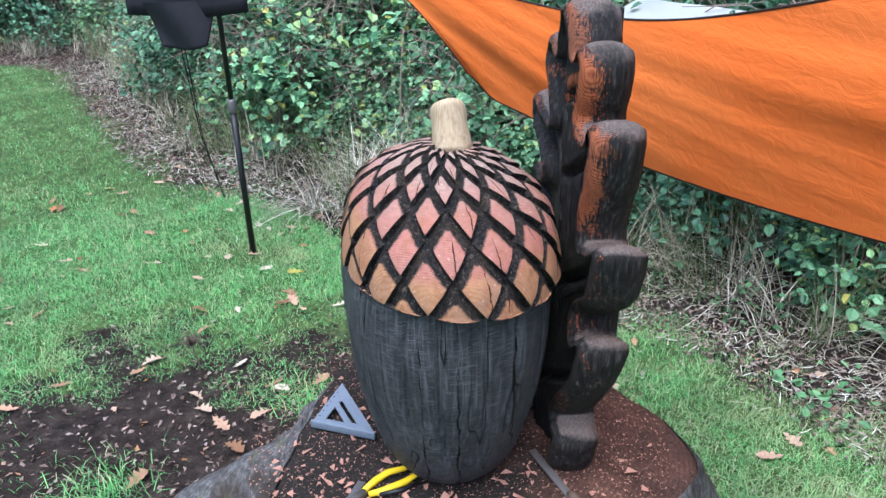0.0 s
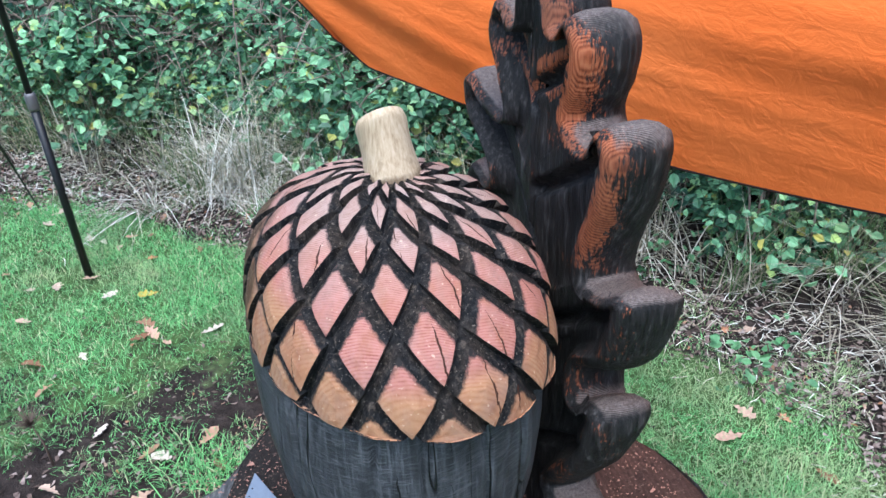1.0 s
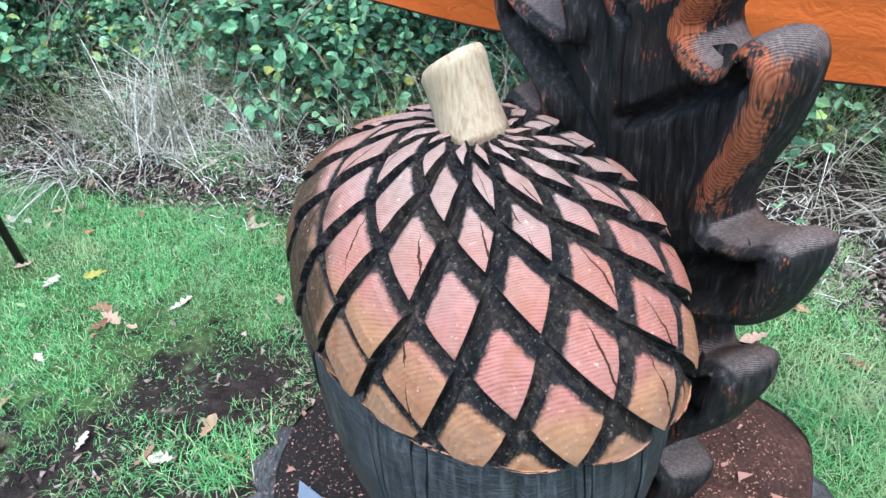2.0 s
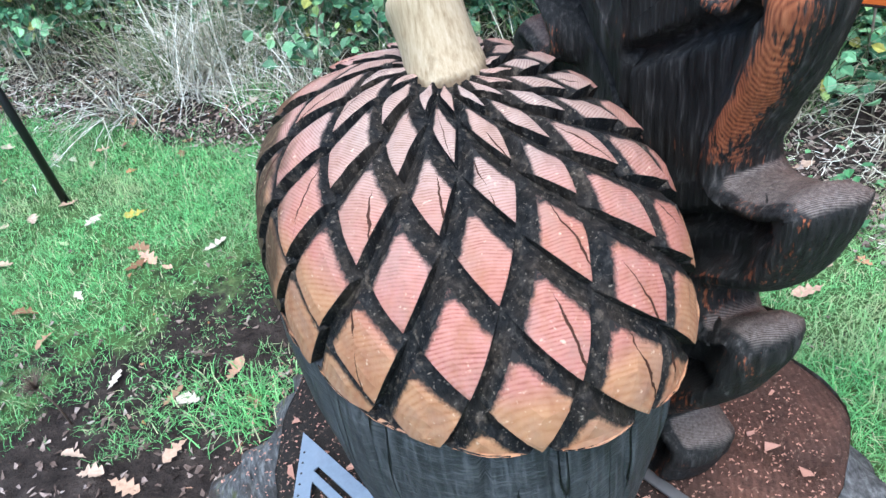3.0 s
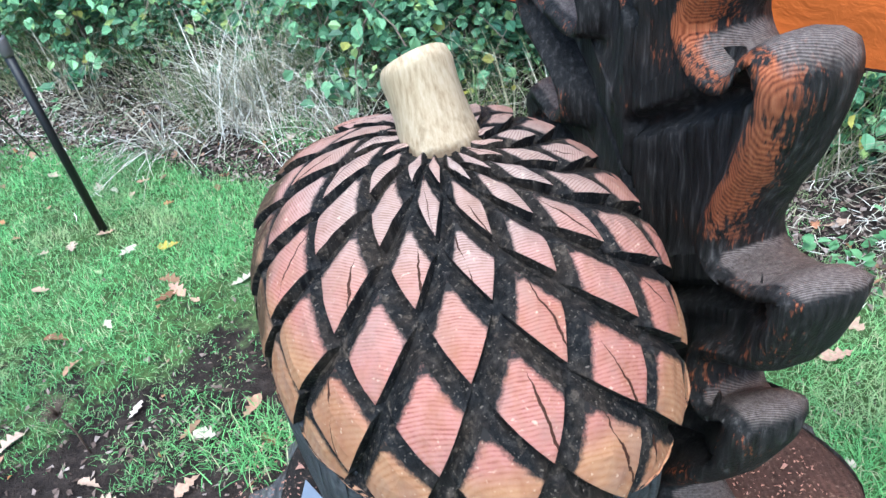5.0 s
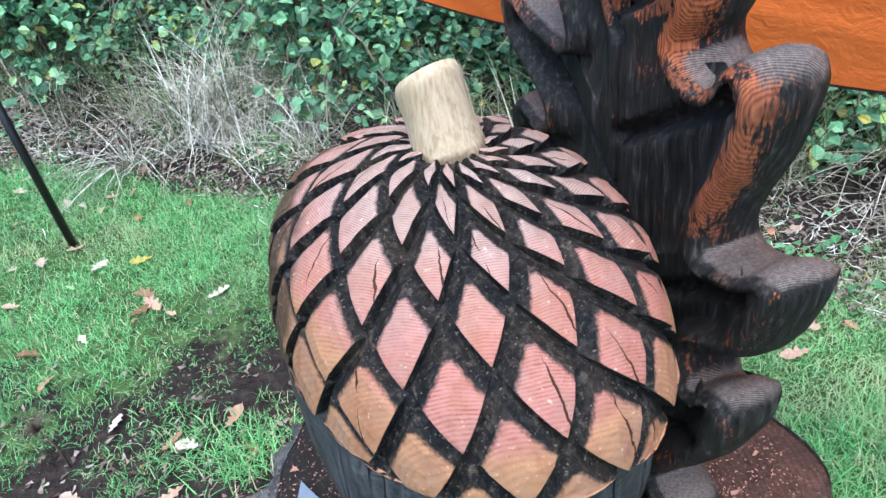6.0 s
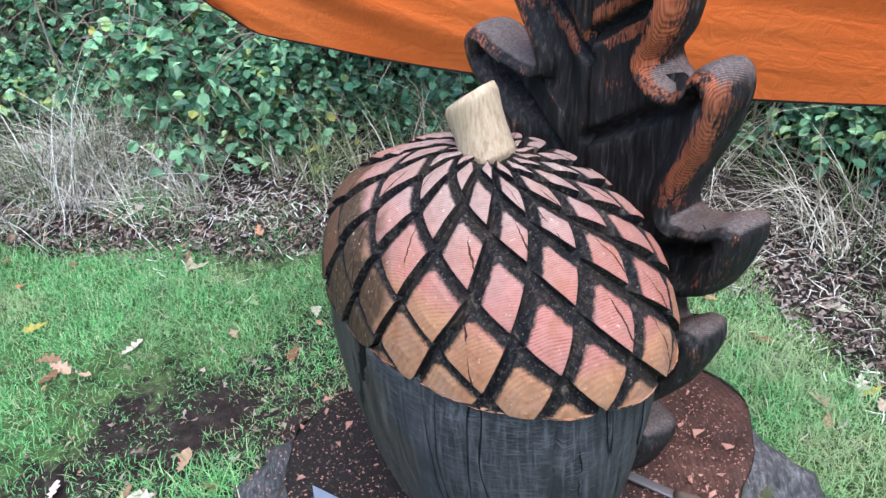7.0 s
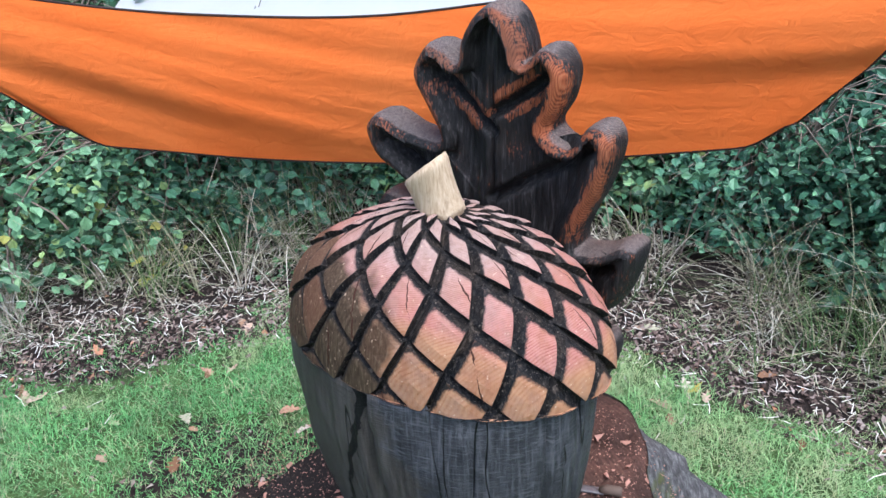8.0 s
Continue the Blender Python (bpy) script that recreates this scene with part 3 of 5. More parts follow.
def build_stump():
    stump = empty("tree_stump", (0, 1.6, 0))
    n, verts, faces = 120, [], []
    rings = 16
    for j in range(rings + 1):
        f = j / rings
        for i in range(n):
            a = 2 * math.pi * i / n
            r = stump_radius(a) + flare(a, f) + 0.030 * fbm(7 * math.cos(a), 7 * math.sin(a), 3 * f) * smooth(0, 0.2, f) + 0.035 * fbm(15 * math.cos(a), 15 * math.sin(a), 5 * f) * smooth(0.1, 0.6, f)
            x, y = r * math.cos(a), r * math.sin(a)
            z0 = ground_z(x, y + 1.6) - 0.05
            zt = STUMP_Z - 0.015 + 0.01 * fbm(x * 3, y * 3, 1)
            z = zt + (z0 - zt) * (f ** (0.8 + 0.75 * root_share(a)))
            verts.append((x, y, z))
    for j in range(rings):
        for i in range(n):
            faces.append((j * n + i, (j + 1) * n + i, (j + 1) * n + (i + 1) % n, j * n + (i + 1) % n))
    mesh_object("root_flare", verts, faces, M_ROOT, stump, "weathered grey root flare with moss")
    verts, faces = [], []
    m = 26
    for j in range(m + 1):
        f = 1 - j / m * 0.98
        for i in range(n):
            a = 2 * math.pi * i / n
            r = stump_radius(a) * f
            x, y = r * math.cos(a), r * math.sin(a)
            z = STUMP_Z + 0.008 * fbm(x * 4, y * 4, 2) + 0.004 * fbm(x * 15, y * 15, 2)
            z -= 0.022 * (f > 0.985)
            # a drying crack that runs out to the edge
            c = abs((x - 0.30) * 0.75 + (y + 0.02) * 0.66 + 0.010 * fbm(x * 9, y * 9, 4))
            if x > 0.27 and c < 0.012:
                z -= 0.03 * (1 - c / 0.012)
            verts.append((x, y, z))
    for j in range(m):
        for i in range(n):
            faces.append((j * n + i, j * n + (i + 1) % n, (j + 1) * n + (i + 1) % n, (j + 1) * n + i))
    faces.append([m * n + i for i in range(n)])
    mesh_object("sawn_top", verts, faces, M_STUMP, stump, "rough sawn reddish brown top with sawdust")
    tagged(stump, "wide old tree stump with spreading roots and sawdust", "tree stump")


build_stump()

# ---------------- acorn ----------------
ROW_Z = [1.035, 1.105, 1.167, 1.216, 1.250, 1.275, 1.284, 1.287]
ROW_R = [1.0, 0.965, 0.865, 0.69, 0.50, 0.30, 0.15, 0.06]
RX, RY = 0.237, 0.300   # the acorn is oval in plan


def bulge(a, back):
    """The log was not round: fuller at one flank and at the back."""
    d1 = math.atan2(math.sin(a + 0.80), math.cos(a + 0.80)) / 0.5
    d2 = math.atan2(math.sin(a + 2.50), math.cos(a + 2.50)) / 0.75
    return 1 + 0.03 * math.exp(-d1 * d1) + back * math.exp(-d2 * d2)


def row_curve(s):
    """Share of the radius and height of the cap at row s, smooth between rows."""
    s = max(0.0, min(len(ROW_Z) - 1.001, s))
    i = int(s)
    f = s - i

    def cr(v, first):
        p0 = v[i - 1] if i > 0 else first
        p1, p2 = v[i], v[i + 1]
        p3 = v[i + 2] if i + 2 < len(v) else 2 * v[-1] - v[-2]
        return 0.5 * (2 * p1 + (p2 - p0) * f + (2 * p0 - 5 * p1 + 4 * p2 - p3) * f * f + (3 * p1 - p0 - 3 * p2 + p3) * f ** 3)

    return cr(ROW_R, 0.965), cr(ROW_Z, 0.97)


def cap_point(ang, s, off=0.0):
    r, z = row_curve(s)
    r1, z1 = row_curve(s + 0.05)
    r0, z0 = row_curve(max(0, s - 0.05))
    tr, tz = (r1 - r0) * 0.27, z1 - z0
    ln = math.hypot(tr, tz) or 1.0
    nr, nz = tz / ln, -tr / ln
    a = radians(ang)
    r *= 1 + (bulge(a, 0.11) - 1) * smooth(0.3, 0.9, r)
    # flat-sanded front, fuller flanks
    r *= 1 + (0.035 * math.sin(a) ** 2 - 0.05 * max(0.0, math.cos(a)) ** 2) * smooth(0.4, 0.65, r) * smooth(1.0, 0.85, r)
    # a hand-carved, slightly uneven dome that sits a little askew
    off += 0.004 * math.sin(3 * a + 1.0) * r
    z += nz * off - 0.026 * math.sin(a) * r
    nx, ny = math.sin(a) / RX, -math.cos(a) / RY
    nl = math.hypot(nx, ny)
    return (AX + RX * r * math.sin(a) + nr * off * nx / nl, AY - RY * r * math.cos(a) + nr * off * ny / nl, z)


HALF = 32   # lattice half columns round the cap


def node(i, j):
    """Lattice node: half column i, row j. The rows wind down the weathered flank like a thread."""
    i = (i + HALF // 2) % HALF - HALF // 2
    drop = -0.30 * max(0.0, -0.7 - i) if i >= -9 else -2.49 * (i + 16) / 7
    base = -11.0 + 12.5 * i if i >= -2 else -36.0 + 10.2 * (i + 2)
    if i > 6:
        base = 64.0 + (i - 6) * 11.3
    k = Vector((i * 0.731, j * 3.17, 4.2))
    ja, js = noise.noise(k * 1.7), noise.noise(k * 1.7 + Vector((9, 3, 1)))
    e = max(0.0, min(j + 0.3 * drop, 6.3))
    ang = base - 1.2 * e - 0.018 * e ** 4 - 2.0 * smooth(-2, -4, i) + 2.6 * ja
    s = j + drop + (0.16 * js if j > 0 else 0.0)
    return ang, s


def build_scale(i, j, parent):
    """A carved scale: sanded face, sharp step below, charred slope above."""
    b, l, r, t = node(i, j), node(i - 1, j + 1), node(i + 1, j + 1), node(i, j + 2)

    def near(n):
        return (n[0] + 360 * round((b[0] - n[0]) / 360), n[1])

    l, r, t = near(l), near(r), near(t)
    N = 8
    level = max(0.0, b[1])
    m = 0.014 * max(0.0, level - 1)   # narrower faces towards the stem
    bare = 0.755 + 0.115 * smooth(-1.5, -5, i) + 0.05 * smooth(0.8, 0, level) - m
    cuts = [0.022 + m, 0.045 + m, 0.10 + m, 0.26 + 0.6 * m, 0.44, bare - 0.14, bare, 0.975]
    rad, _ = row_curve(level + 1)
    h = 0.0108 * min(1.0, 0.40 + rad / 0.8)
    verts, faces, idx, across, rim = [], [], [], [], []
    shift = RNG.uniform(-0.3, 0.3) if RNG.random() < 0.55 else 9.0
    lim = [0.0, h * 0.92, h, h * 0.97, h * 0.86, h * 0.68, h * 0.48, -0.004]
    for a, p in enumerate(cuts):
        for c, q in enumerate(cuts):
            w = ((1 - p) * (1 - q), p * (1 - q), q * (1 - p), p * q)
            ang = sum(k * n[0] for k, n in zip(w, (b, r, l, t)))
            s = sum(k * n[1] for k, n in zip(w, (b, r, l, t)))
            off = min(lim[a], lim[c])
            if a == 0 or c == 0:
                off = -0.0055
            off += 0.0016 * noise.noise(Vector((ang * 0.35, s * 4, i)))
            verts.append(cap_point(ang, max(0.0, s), off))
            across.append(p - q - shift)
            rim.append(1.0 if a >= 6 or c >= 6 else 0.60 if a <= 1 or c <= 1 else 0.0)
    for a in range(N - 1):
        for c in range(N - 1):
            faces.append((a * N + c, a * N + c + 1, (a + 1) * N + c + 1, (a + 1) * N + c)[::-1])
            idx.append(1 if a in (0, 6) or c in (0, 6) else 0)
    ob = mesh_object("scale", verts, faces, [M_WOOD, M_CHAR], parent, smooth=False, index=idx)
    at = ob.data.attributes.new("across", 'FLOAT', 'POINT')
    at.data.foreach_set("value", np.array(across, dtype=np.float32))
    at = ob.data.attributes.new("rim", 'FLOAT', 'POINT')
    at.data.foreach_set("value", np.array(rim, dtype=np.float32))
    return ob


def lathe(profile, n, wobble=0.0, seed=0.0, centre=(AX, AY)):
    verts, faces = [], []
    for (r, z) in profile:
        for i in range(n):
            a = 2 * math.pi * i / n
            rr = r * (1 + wobble * fbm(1.5 * math.cos(a), 1.5 * math.sin(a), z * 3 + seed))
            verts.append((centre[0] + rr * math.sin(a), centre[1] - rr * math.cos(a), z))
    m = len(profile)
    for j in range(m - 1):
        for i in range(n):
            faces.append((j * n + i, j * n + (i + 1) % n, (j + 1) * n + (i + 1) % n, (j + 1) * n + i))
    faces.append([i for i in range(n)][::-1])
    faces.append([(m - 1) * n + i for i in range(n)])
    return verts, faces


BX, BY = 0.236, 0.292


def build_acorn():
    acorn = empty("acorn_carving")
    # body
    keys = [(0.475, 0.46), (0.515, 0.62), (0.57, 0.74), (0.64, 0.83), (0.74, 0.925), (0.84, 0.98), (0.93, 1.0), (1.0, 0.99), (1.06, 0.97)]
    prof = []
    for k in range(44):
        z = 0.475 + (1.06 - 0.475) * k / 43
        r = float(np.interp(z, [a for a, _ in keys], [b for _, b in keys]))
        prof.append((r, z))
    sm = prof[:]
    for _ in range(3):
        sm = [prof[0]] + [((sm[i - 1][0] + sm[i][0] * 2 + sm[i + 1][0]) / 4, sm[i][1]) for i in range(1, len(sm) - 1)] + [prof[-1]]
    n = 220
    verts, faces = lathe(sm, n, 0.03, 2.0)
    cracks = ((-22, 0.70, 1.05, 0.012), (-4, 0.62, 1.05, 0.014), (19, 0.72, 1.05, 0.010), (37, 0.66, 1.05, 0.012), (-88, 0.45, 1.05, 0.022), (-52, 0.75, 1.05, 0.008), (62, 0.6, 1.05, 0.012))
    out = []
    for (x, y, z) in verts:
        a = math.degrees(math.atan2(x - AX, -(y - AY)))
        dent = 0.0
        for c, z0, z1, dp in cracks:
            d = abs(a - c - 1.2 * math.sin(z * 17 + c) - 0.6 * math.sin(z * 41 + c))
            w = 1.5 if dp < 0.02 else 2.6
            if d < w and z > z0:
                dent = max(dent, dp * (1 - d / w) * smooth(z0, z0 + 0.08, z))
        dent -= 0.0025 * fbm(x * 5.5, y * 5.5, z * 5)
        k = 1 - dent / 0.25 / max(0.2, math.hypot(x - AX, y - AY))
        k *= bulge(math.atan2(x - AX, -(y - AY)), 0.14)
        out.append((AX - 0.014 + (x - AX) * k * BX, AY + 0.002 + (y - AY) * k * BY, z))
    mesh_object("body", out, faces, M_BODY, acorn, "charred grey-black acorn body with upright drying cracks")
    # cap core under the scales
    prof = []
    cv, cf = [], []
    n = 128
    rows = [x * 0.25 for x in range(0, 28)]
    ring = []
    for s in rows:
        ring.append([cap_point(360 * i / n, s, -0.005) for i in range(n)])
    low = [(AX + 0.20 * math.sin(2 * math.pi * i / n), AY - 0.26 * math.cos(2 * math.pi * i / n), 1.032 - 0.026 * math.sin(2 * math.pi * i / n)) for i in range(n)]
    ring = [low] + ring
    for rg in ring:
        cv += rg
    for j in range(len(ring) - 1):
        for i in range(n):
            cf.append((j * n + i, j * n + (i + 1) % n, (j + 1) * n + (i + 1) % n, (j + 1) * n + i))
    cf.append([(len(ring) - 1) * n + i for i in range(n)])
    cap = mesh_object("cap", cv, cf, M_CHAR, acorn, "domed cap with charred grooves between sanded scales")
    for i in range(-HALF // 2, HALF // 2):
        for j in range(-2 + i % 2, 9, 2):
            if node(i, j + 2)[1] > 0.15 and node(i, j)[1] < 5.4:
                build_scale(i, j, cap)
    # stem
    bm = bmesh.new()
    sides, levels = 28, 14
    rings = []
    for k in range(levels + 1):
        f = k / levels
        z = 1.270 + 0.088 * f
        cx, cy = 0.004 - 0.010 * f, 1.575 + 0.026 * f
        r = 0.0405 + 0.006 * (1 - f) ** 3 - 0.002 * math.sin(f * 3)
        if k == levels:
            r *= 0.90
        row = []
        for i in range(sides):
            a = 2 * math.pi * i / sides
            q = r * (1 + 0.03 * math.sin(2 * a + 0.4) + 0.03 * fbm(2 * math.cos(a), 2 * math.sin(a), f * 2))
            zz = z + f * (0.029 * math.cos(a + 1.4))
            if k == levels:
                zz += 0.003
            row.append(bm.verts.new((cx + q * math.cos(a), cy + q * math.sin(a), zz)))
        rings.append(row)
    for a, b in zip(rings, rings[1:]):
        for i in range(sides):
            bm.faces.new((a[i], a[(i + 1) % sides], b[(i + 1) % sides], b[i]))
    c = bm.verts.new((-0.006, 1.601, 1.3625))
    for i in range(sides):
        bm.faces.new((rings[-1][i], rings[-1][(i + 1) % sides], c))
    part("stem", bm, M_STEM, acorn, "pale peeled wooden stem with a slanting cut top")
    tagged(acorn, "big carved wooden acorn with scaled cap and charred body", "wood carving")


build_acorn()

# ---------------- oak leaf ----------------
LEAF_R = [(1.645, 1.572), (1.612, 1.55), (1.592, 1.505), (1.582, 1.472), (1.553, 1.497), (1.526, 1.497), (1.501, 1.455), (1.51, 1.395), (1.533, 1.345), (1.49, 1.318), (1.455, 1.358), (1.425, 1.366), (1.403, 1.325), (1.42, 1.245), (1.45, 1.175), (1.468, 1.10), (1.41, 1.108), (1.37, 1.132), (1.342, 1.122), (1.345, 1.075), (1.38, 0.985), (1.462, 0.925), (1.455, 0.865), (1.415, 0.895), (1.386, 0.892), (1.374, 0.850), (1.405, 0.755), (1.465, 0.665), (1.478, 0.635), (1.43, 0.612), (1.428, 0.56), (1.50, 0.46)]
LEAF_L = [(1.80, 0.46), (1.80, 0.55), (1.77, 0.61), (1.86, 0.70), (1.93, 0.80), (1.92, 0.85), (1.83, 0.82), (1.82, 0.90), (1.92, 1.0), (1.96, 1.08), (1.93, 1.13), (1.86, 1.12), (1.85, 1.155), (1.94, 1.22), (1.968, 1.285), (1.93, 1.318), (1.855, 1.29), (1.775, 1.285), (1.805, 1.36), (1.832, 1.425), (1.80, 1.482), (1.76, 1.478), (1.728, 1.455), (1.715, 1.505), (1.685, 1.552)]
SPINE = 1.648
VEIN_R = ((1.505, 1.47), (1.415, 1.34), (1.355, 1.10), (1.375, 0.815), (1.48, 0.54))
VEIN_L = ((1.815, 1.45), (1.95, 1.28), (1.94, 1.09), (1.91, 0.83))


def build_leaf():
    ctrl = LEAF_R + LEAF_L
    pts = []
    m = len(ctrl)
    for i in range(m):
        p0, p1, p2, p3 = (Vector(ctrl[(i + d) % m]) for d in (-1, 0, 1, 2))
        for k in range(7):
            f = k / 7
            pts.append(0.5 * (2 * p1 + (p2 - p0) * f + (2 * p0 - 5 * p1 + 4 * p2 - p3) * f * f + (3 * p1 - p0 - 3 * p2 + p3) * f ** 3))
    n = len(pts)
    THICK = 0.112

    def front(y, z):
        return 0.25 - 0.11 * (y - 1.6) - 0.045 * smooth(1.0, 0.55, z)

    nrm = []
    for i in range(n):
        d = (pts[(i + 1) % n] - pts[i - 1]).normalized()
        nrm.append(Vector((-d.y, d.x)))
    if sum((pts[i] - Vector((SPINE, 1.0))).dot(nrm[i]) for i in range(n)) < 0:
        nrm = [-v for v in nrm]
    veins = [(Vector(v), Vector((SPINE, v[1] - 0.55 * abs(v[0] - SPINE) - 0.03))) for v in VEIN_R + VEIN_L]

    def groove(y, z):
        g = 0.0
        for tip, root in veins:
            d = tip - root
            p = Vector((y, z)) - root
            t = max(0.0, min(1.0, p.dot(d) / d.dot(d)))
            dist = (p - d * t).length
            if t < 0.93:
                g = max(g, 0.042 * max(0.0, 1 - dist / 0.016) * (1 - 0.5 * t)) if dist < 0.016 else max(g, 0) - 0.010 * max(0.0, 1 - abs(dist - 0.026) / 0.014)
        g = max(g, 0.014 * max(0.0, 1 - abs(y - SPINE) / 0.010))
        return g

    verts, faces, wear, top = [], [], [], []
    # side loops from the back to the front, then inset loops over the face
    loops = [(THICK, 0.018, 0.0), (THICK - 0.02, 0.003, 0.0), (THICK * 0.62, -0.003, 0.05), (THICK * 0.45, -0.003, 0.26), (THICK * 0.30, -0.002, 0.50), (0.022, 0.001, 0.72), (0.010, 0.006, 0.92), (0.003, 0.012, 0.90), (0.0, 0.020, 0.62)]
    for depth, inset, w in loops:
        for i in range(n):
            q = pts[i] - nrm[i] * inset
            x = front(q.x, q.y) + depth + 0.003 * fbm(q.x * 12, q.y * 12, depth * 20)
            verts.append((x, q.x, q.y))
            up = max(0.0, nrm[i].y)
            edge = w * (0.78 + 0.40 * (q.x < SPINE) + 0.1 * smooth(1.2, 1.4, q.y))
            wear.append(edge * (0.22 + 0.78 * smooth(1.10, 1.18, q.y)) * (0.55 + 0.45 * smooth(0.8, 0.1, up)))
            top.append(up * (1.0 if depth > 0.01 else 0.3))
    inner = 44
    for k in range(1, inner + 1):
        f = k / inner
        for i in range(n):
            q = pts[i] - nrm[i] * 0.020
            zs = q.y - 0.55 * abs(q.x - SPINE) * f
            y = q.x + (SPINE - q.x) * f
            z = q.y + (zs - q.y) * min(1.0, f * 1.1)
            dish = 0.036 * smooth(0.0, 0.26, f) - 0.020 * smooth(0.3, 1.0, f)
            rib = 0.010 * math.exp(-((y - SPINE) / 0.03) ** 2)
            x = front(y, z) + dish - rib + groove(y, z) + 0.003 * fbm(y * 14, z * 14, 3.0)
            verts.append((x, y, z))
            v = 0.0
            for tip, root in veins[:1] + veins[5:6]:
                d = tip - root
                p = Vector((y, z)) - root
                t = max(0.0, min(1.0, p.dot(d) / d.dot(d)))
                dist = (p - d * t).length
                if 0.1 < t < 0.8 and 0.012 < dist < 0.032:
                    v = 0.62
            wear.append(max(v, 0.45 * (1 - f * 8) if f < 0.125 else 0.0))
            top.append(0.0)
    total = len(loops) + inner
    for j in range(total - 1):
        for i in range(n):
            faces.append((j * n + i, j * n + (i + 1) % n, (j + 1) * n + (i + 1) % n, (j + 1) * n + i))
    base = len(verts)
    for k in range(1, 9):
        f = k / 8
        for i in range(n):
            q = pts[i] - nrm[i] * 0.018
            y = q.x + (SPINE - q.x) * f
            z = q.y - 0.55 * abs(q.x - SPINE) * f
            verts.append((front(y, z) + THICK + 0.012 * f, y, z))
            wear.append(0.0)
            top.append(0.0)
    for k in range(8):
        a0 = base + (k - 1) * n if k else 0
        for i in range(n):
            faces.append((base + k * n + i, base + k * n + (i + 1) % n, a0 + (i + 1) % n, a0 + i))
    ob = mesh_object("oak_leaf_carving", verts, faces, M_LEAF)
    for name, val in (("wear", wear), ("top", top)):
        at = ob.data.attributes.new(name, 'FLOAT', 'POINT')
        at.data.foreach_set("value", np.array(val, dtype=np.float32))
    bm = bmesh.new()
    bm.from_mesh(ob.data)
    bmesh.ops.recalc_face_normals(bm, faces=bm.faces)
    bm.to_mesh(ob.data)
    bm.free()
    tagged(ob, "tall charred oak leaf carving with orange worn edges", "wood carving")


build_leaf()

# ---------------- orange tarp ----------------
T0 = Vector((0.12, 3.2, 1.01))
TU = Vector((1.14, -1.86, 0)).normalized()
TH = Vector((1.86, 1.14, 0)).normalized()
LEAN_T = radians(-32)
TV = math.cos(LEAN_T) * Vector((0, 0, 1)) + math.sin(LEAN_T) * TH
T_LEN = 2.18


def tarp_point(u, v):
    """u along the lower hem (0..1), v up the cloth (0..1)."""
    w = T_LEN / 2
    s0 = T_LEN * u
    side = (u - 0.5) * 2
    spread = 1.0 + 0.55 * v
    s = w + side * w * spread
    top = 0.53 + (0.34 if side < 0 else 0.66) * abs(side) ** 2.0
    top += 0.035 * smooth(-0.1, 0.35, side)
    lift = 0.10 * smooth(0.86, 1.0, abs(side)) ** 2 if v < 1 else 0
    height = v * top + lift * (1 - v)
    fold = 0.0
    # slack creases that fall from the far upper corner
    for k, amp, slope, ph in ((14, 0.014, 0.46, 0.0), (23, 0.010, 0.60, 1.7), (47, 0.005, 0.38, 0.4), (9, 0.010, 0.22, 2.0)):
        c = math.sin(k * (height + slope * s * (1.1 - 0.25 * s)) + ph + 1.2 * math.sin(1.3 * s + ph))
        fold += 0.45 * amp * (abs(c) ** 0.7) * (1 if c > 0 else -1) * (0.25 + 0.75 * smooth(0.0, 0.35, v))
    belly = 0.05 * math.sin(math.pi * min(1, v)) - 0.01
    return T0 + TU * s + TV * height + TH * (fold + belly) + Vector((0, 0, (-0.065 * math.sin(math.pi * u) + 0.012) * (1 - v)))


def build_tarp():
    tarp = empty("orange_tarp", T0 + TU * 1.09)
    inv = Matrix.Translation(-(T0 + TU * 1.09))
    nu, nv = 150, 70
    verts, faces = [], []
    for j in range(nv + 1):
        for i in range(nu + 1):
            verts.append(inv @ tarp_point(i / nu, j / nv))
    for j in range(nv):
        for i in range(nu):
            a = j * (nu + 1) + i
            faces.append((a, a + 1, a + nu + 2, a + nu + 1))
    mesh_object("cloth", verts, faces, M_TARP, tarp)
    for v in (0.0, 1.0):
        line = [inv @ tarp_point(i / 80, v) for i in range(81)]
        part("hem", tube(line, 0.0032, 6), M_HEM, tarp, "dark stitched hem")
    for u in (0.0, 1.0):
        line = [inv @ tarp_point(u, j / 20) for j in range(21)]
        part("hem", tube(line, 0.0032, 6), M_HEM, tarp, "dark stitched hem")
    tagged(tarp, "bright orange nylon tarp slung as a creased awning", "tarp")
    # pale sheet added behind it, a stand-in for the blown-out white above the hem
    w = empty("white_sheet", T0 + TU * 1.09 + TH * 0.7)
    verts, faces = [], []
    for j in range(9):
        for i in range(31):
            p = TU * ((i / 30 - 0.5) * 1.7 - 0.62) + Vector((0, 0, 0.07 + 0.024 * j)) + TH * (0.07 * j + 0.01 * math.sin(i * 0.9))
            verts.append(p)
    for j in range(8):
        for i in range(30):
            a = j * 31 + i
            faces.append((a, a + 1, a + 32, a + 31))
    mesh_object("cloth", verts, faces, M_WHITE, w)
    tagged(w, "added white sheet standing in for the bright white above the orange tarp", "sheet")


build_tarp()

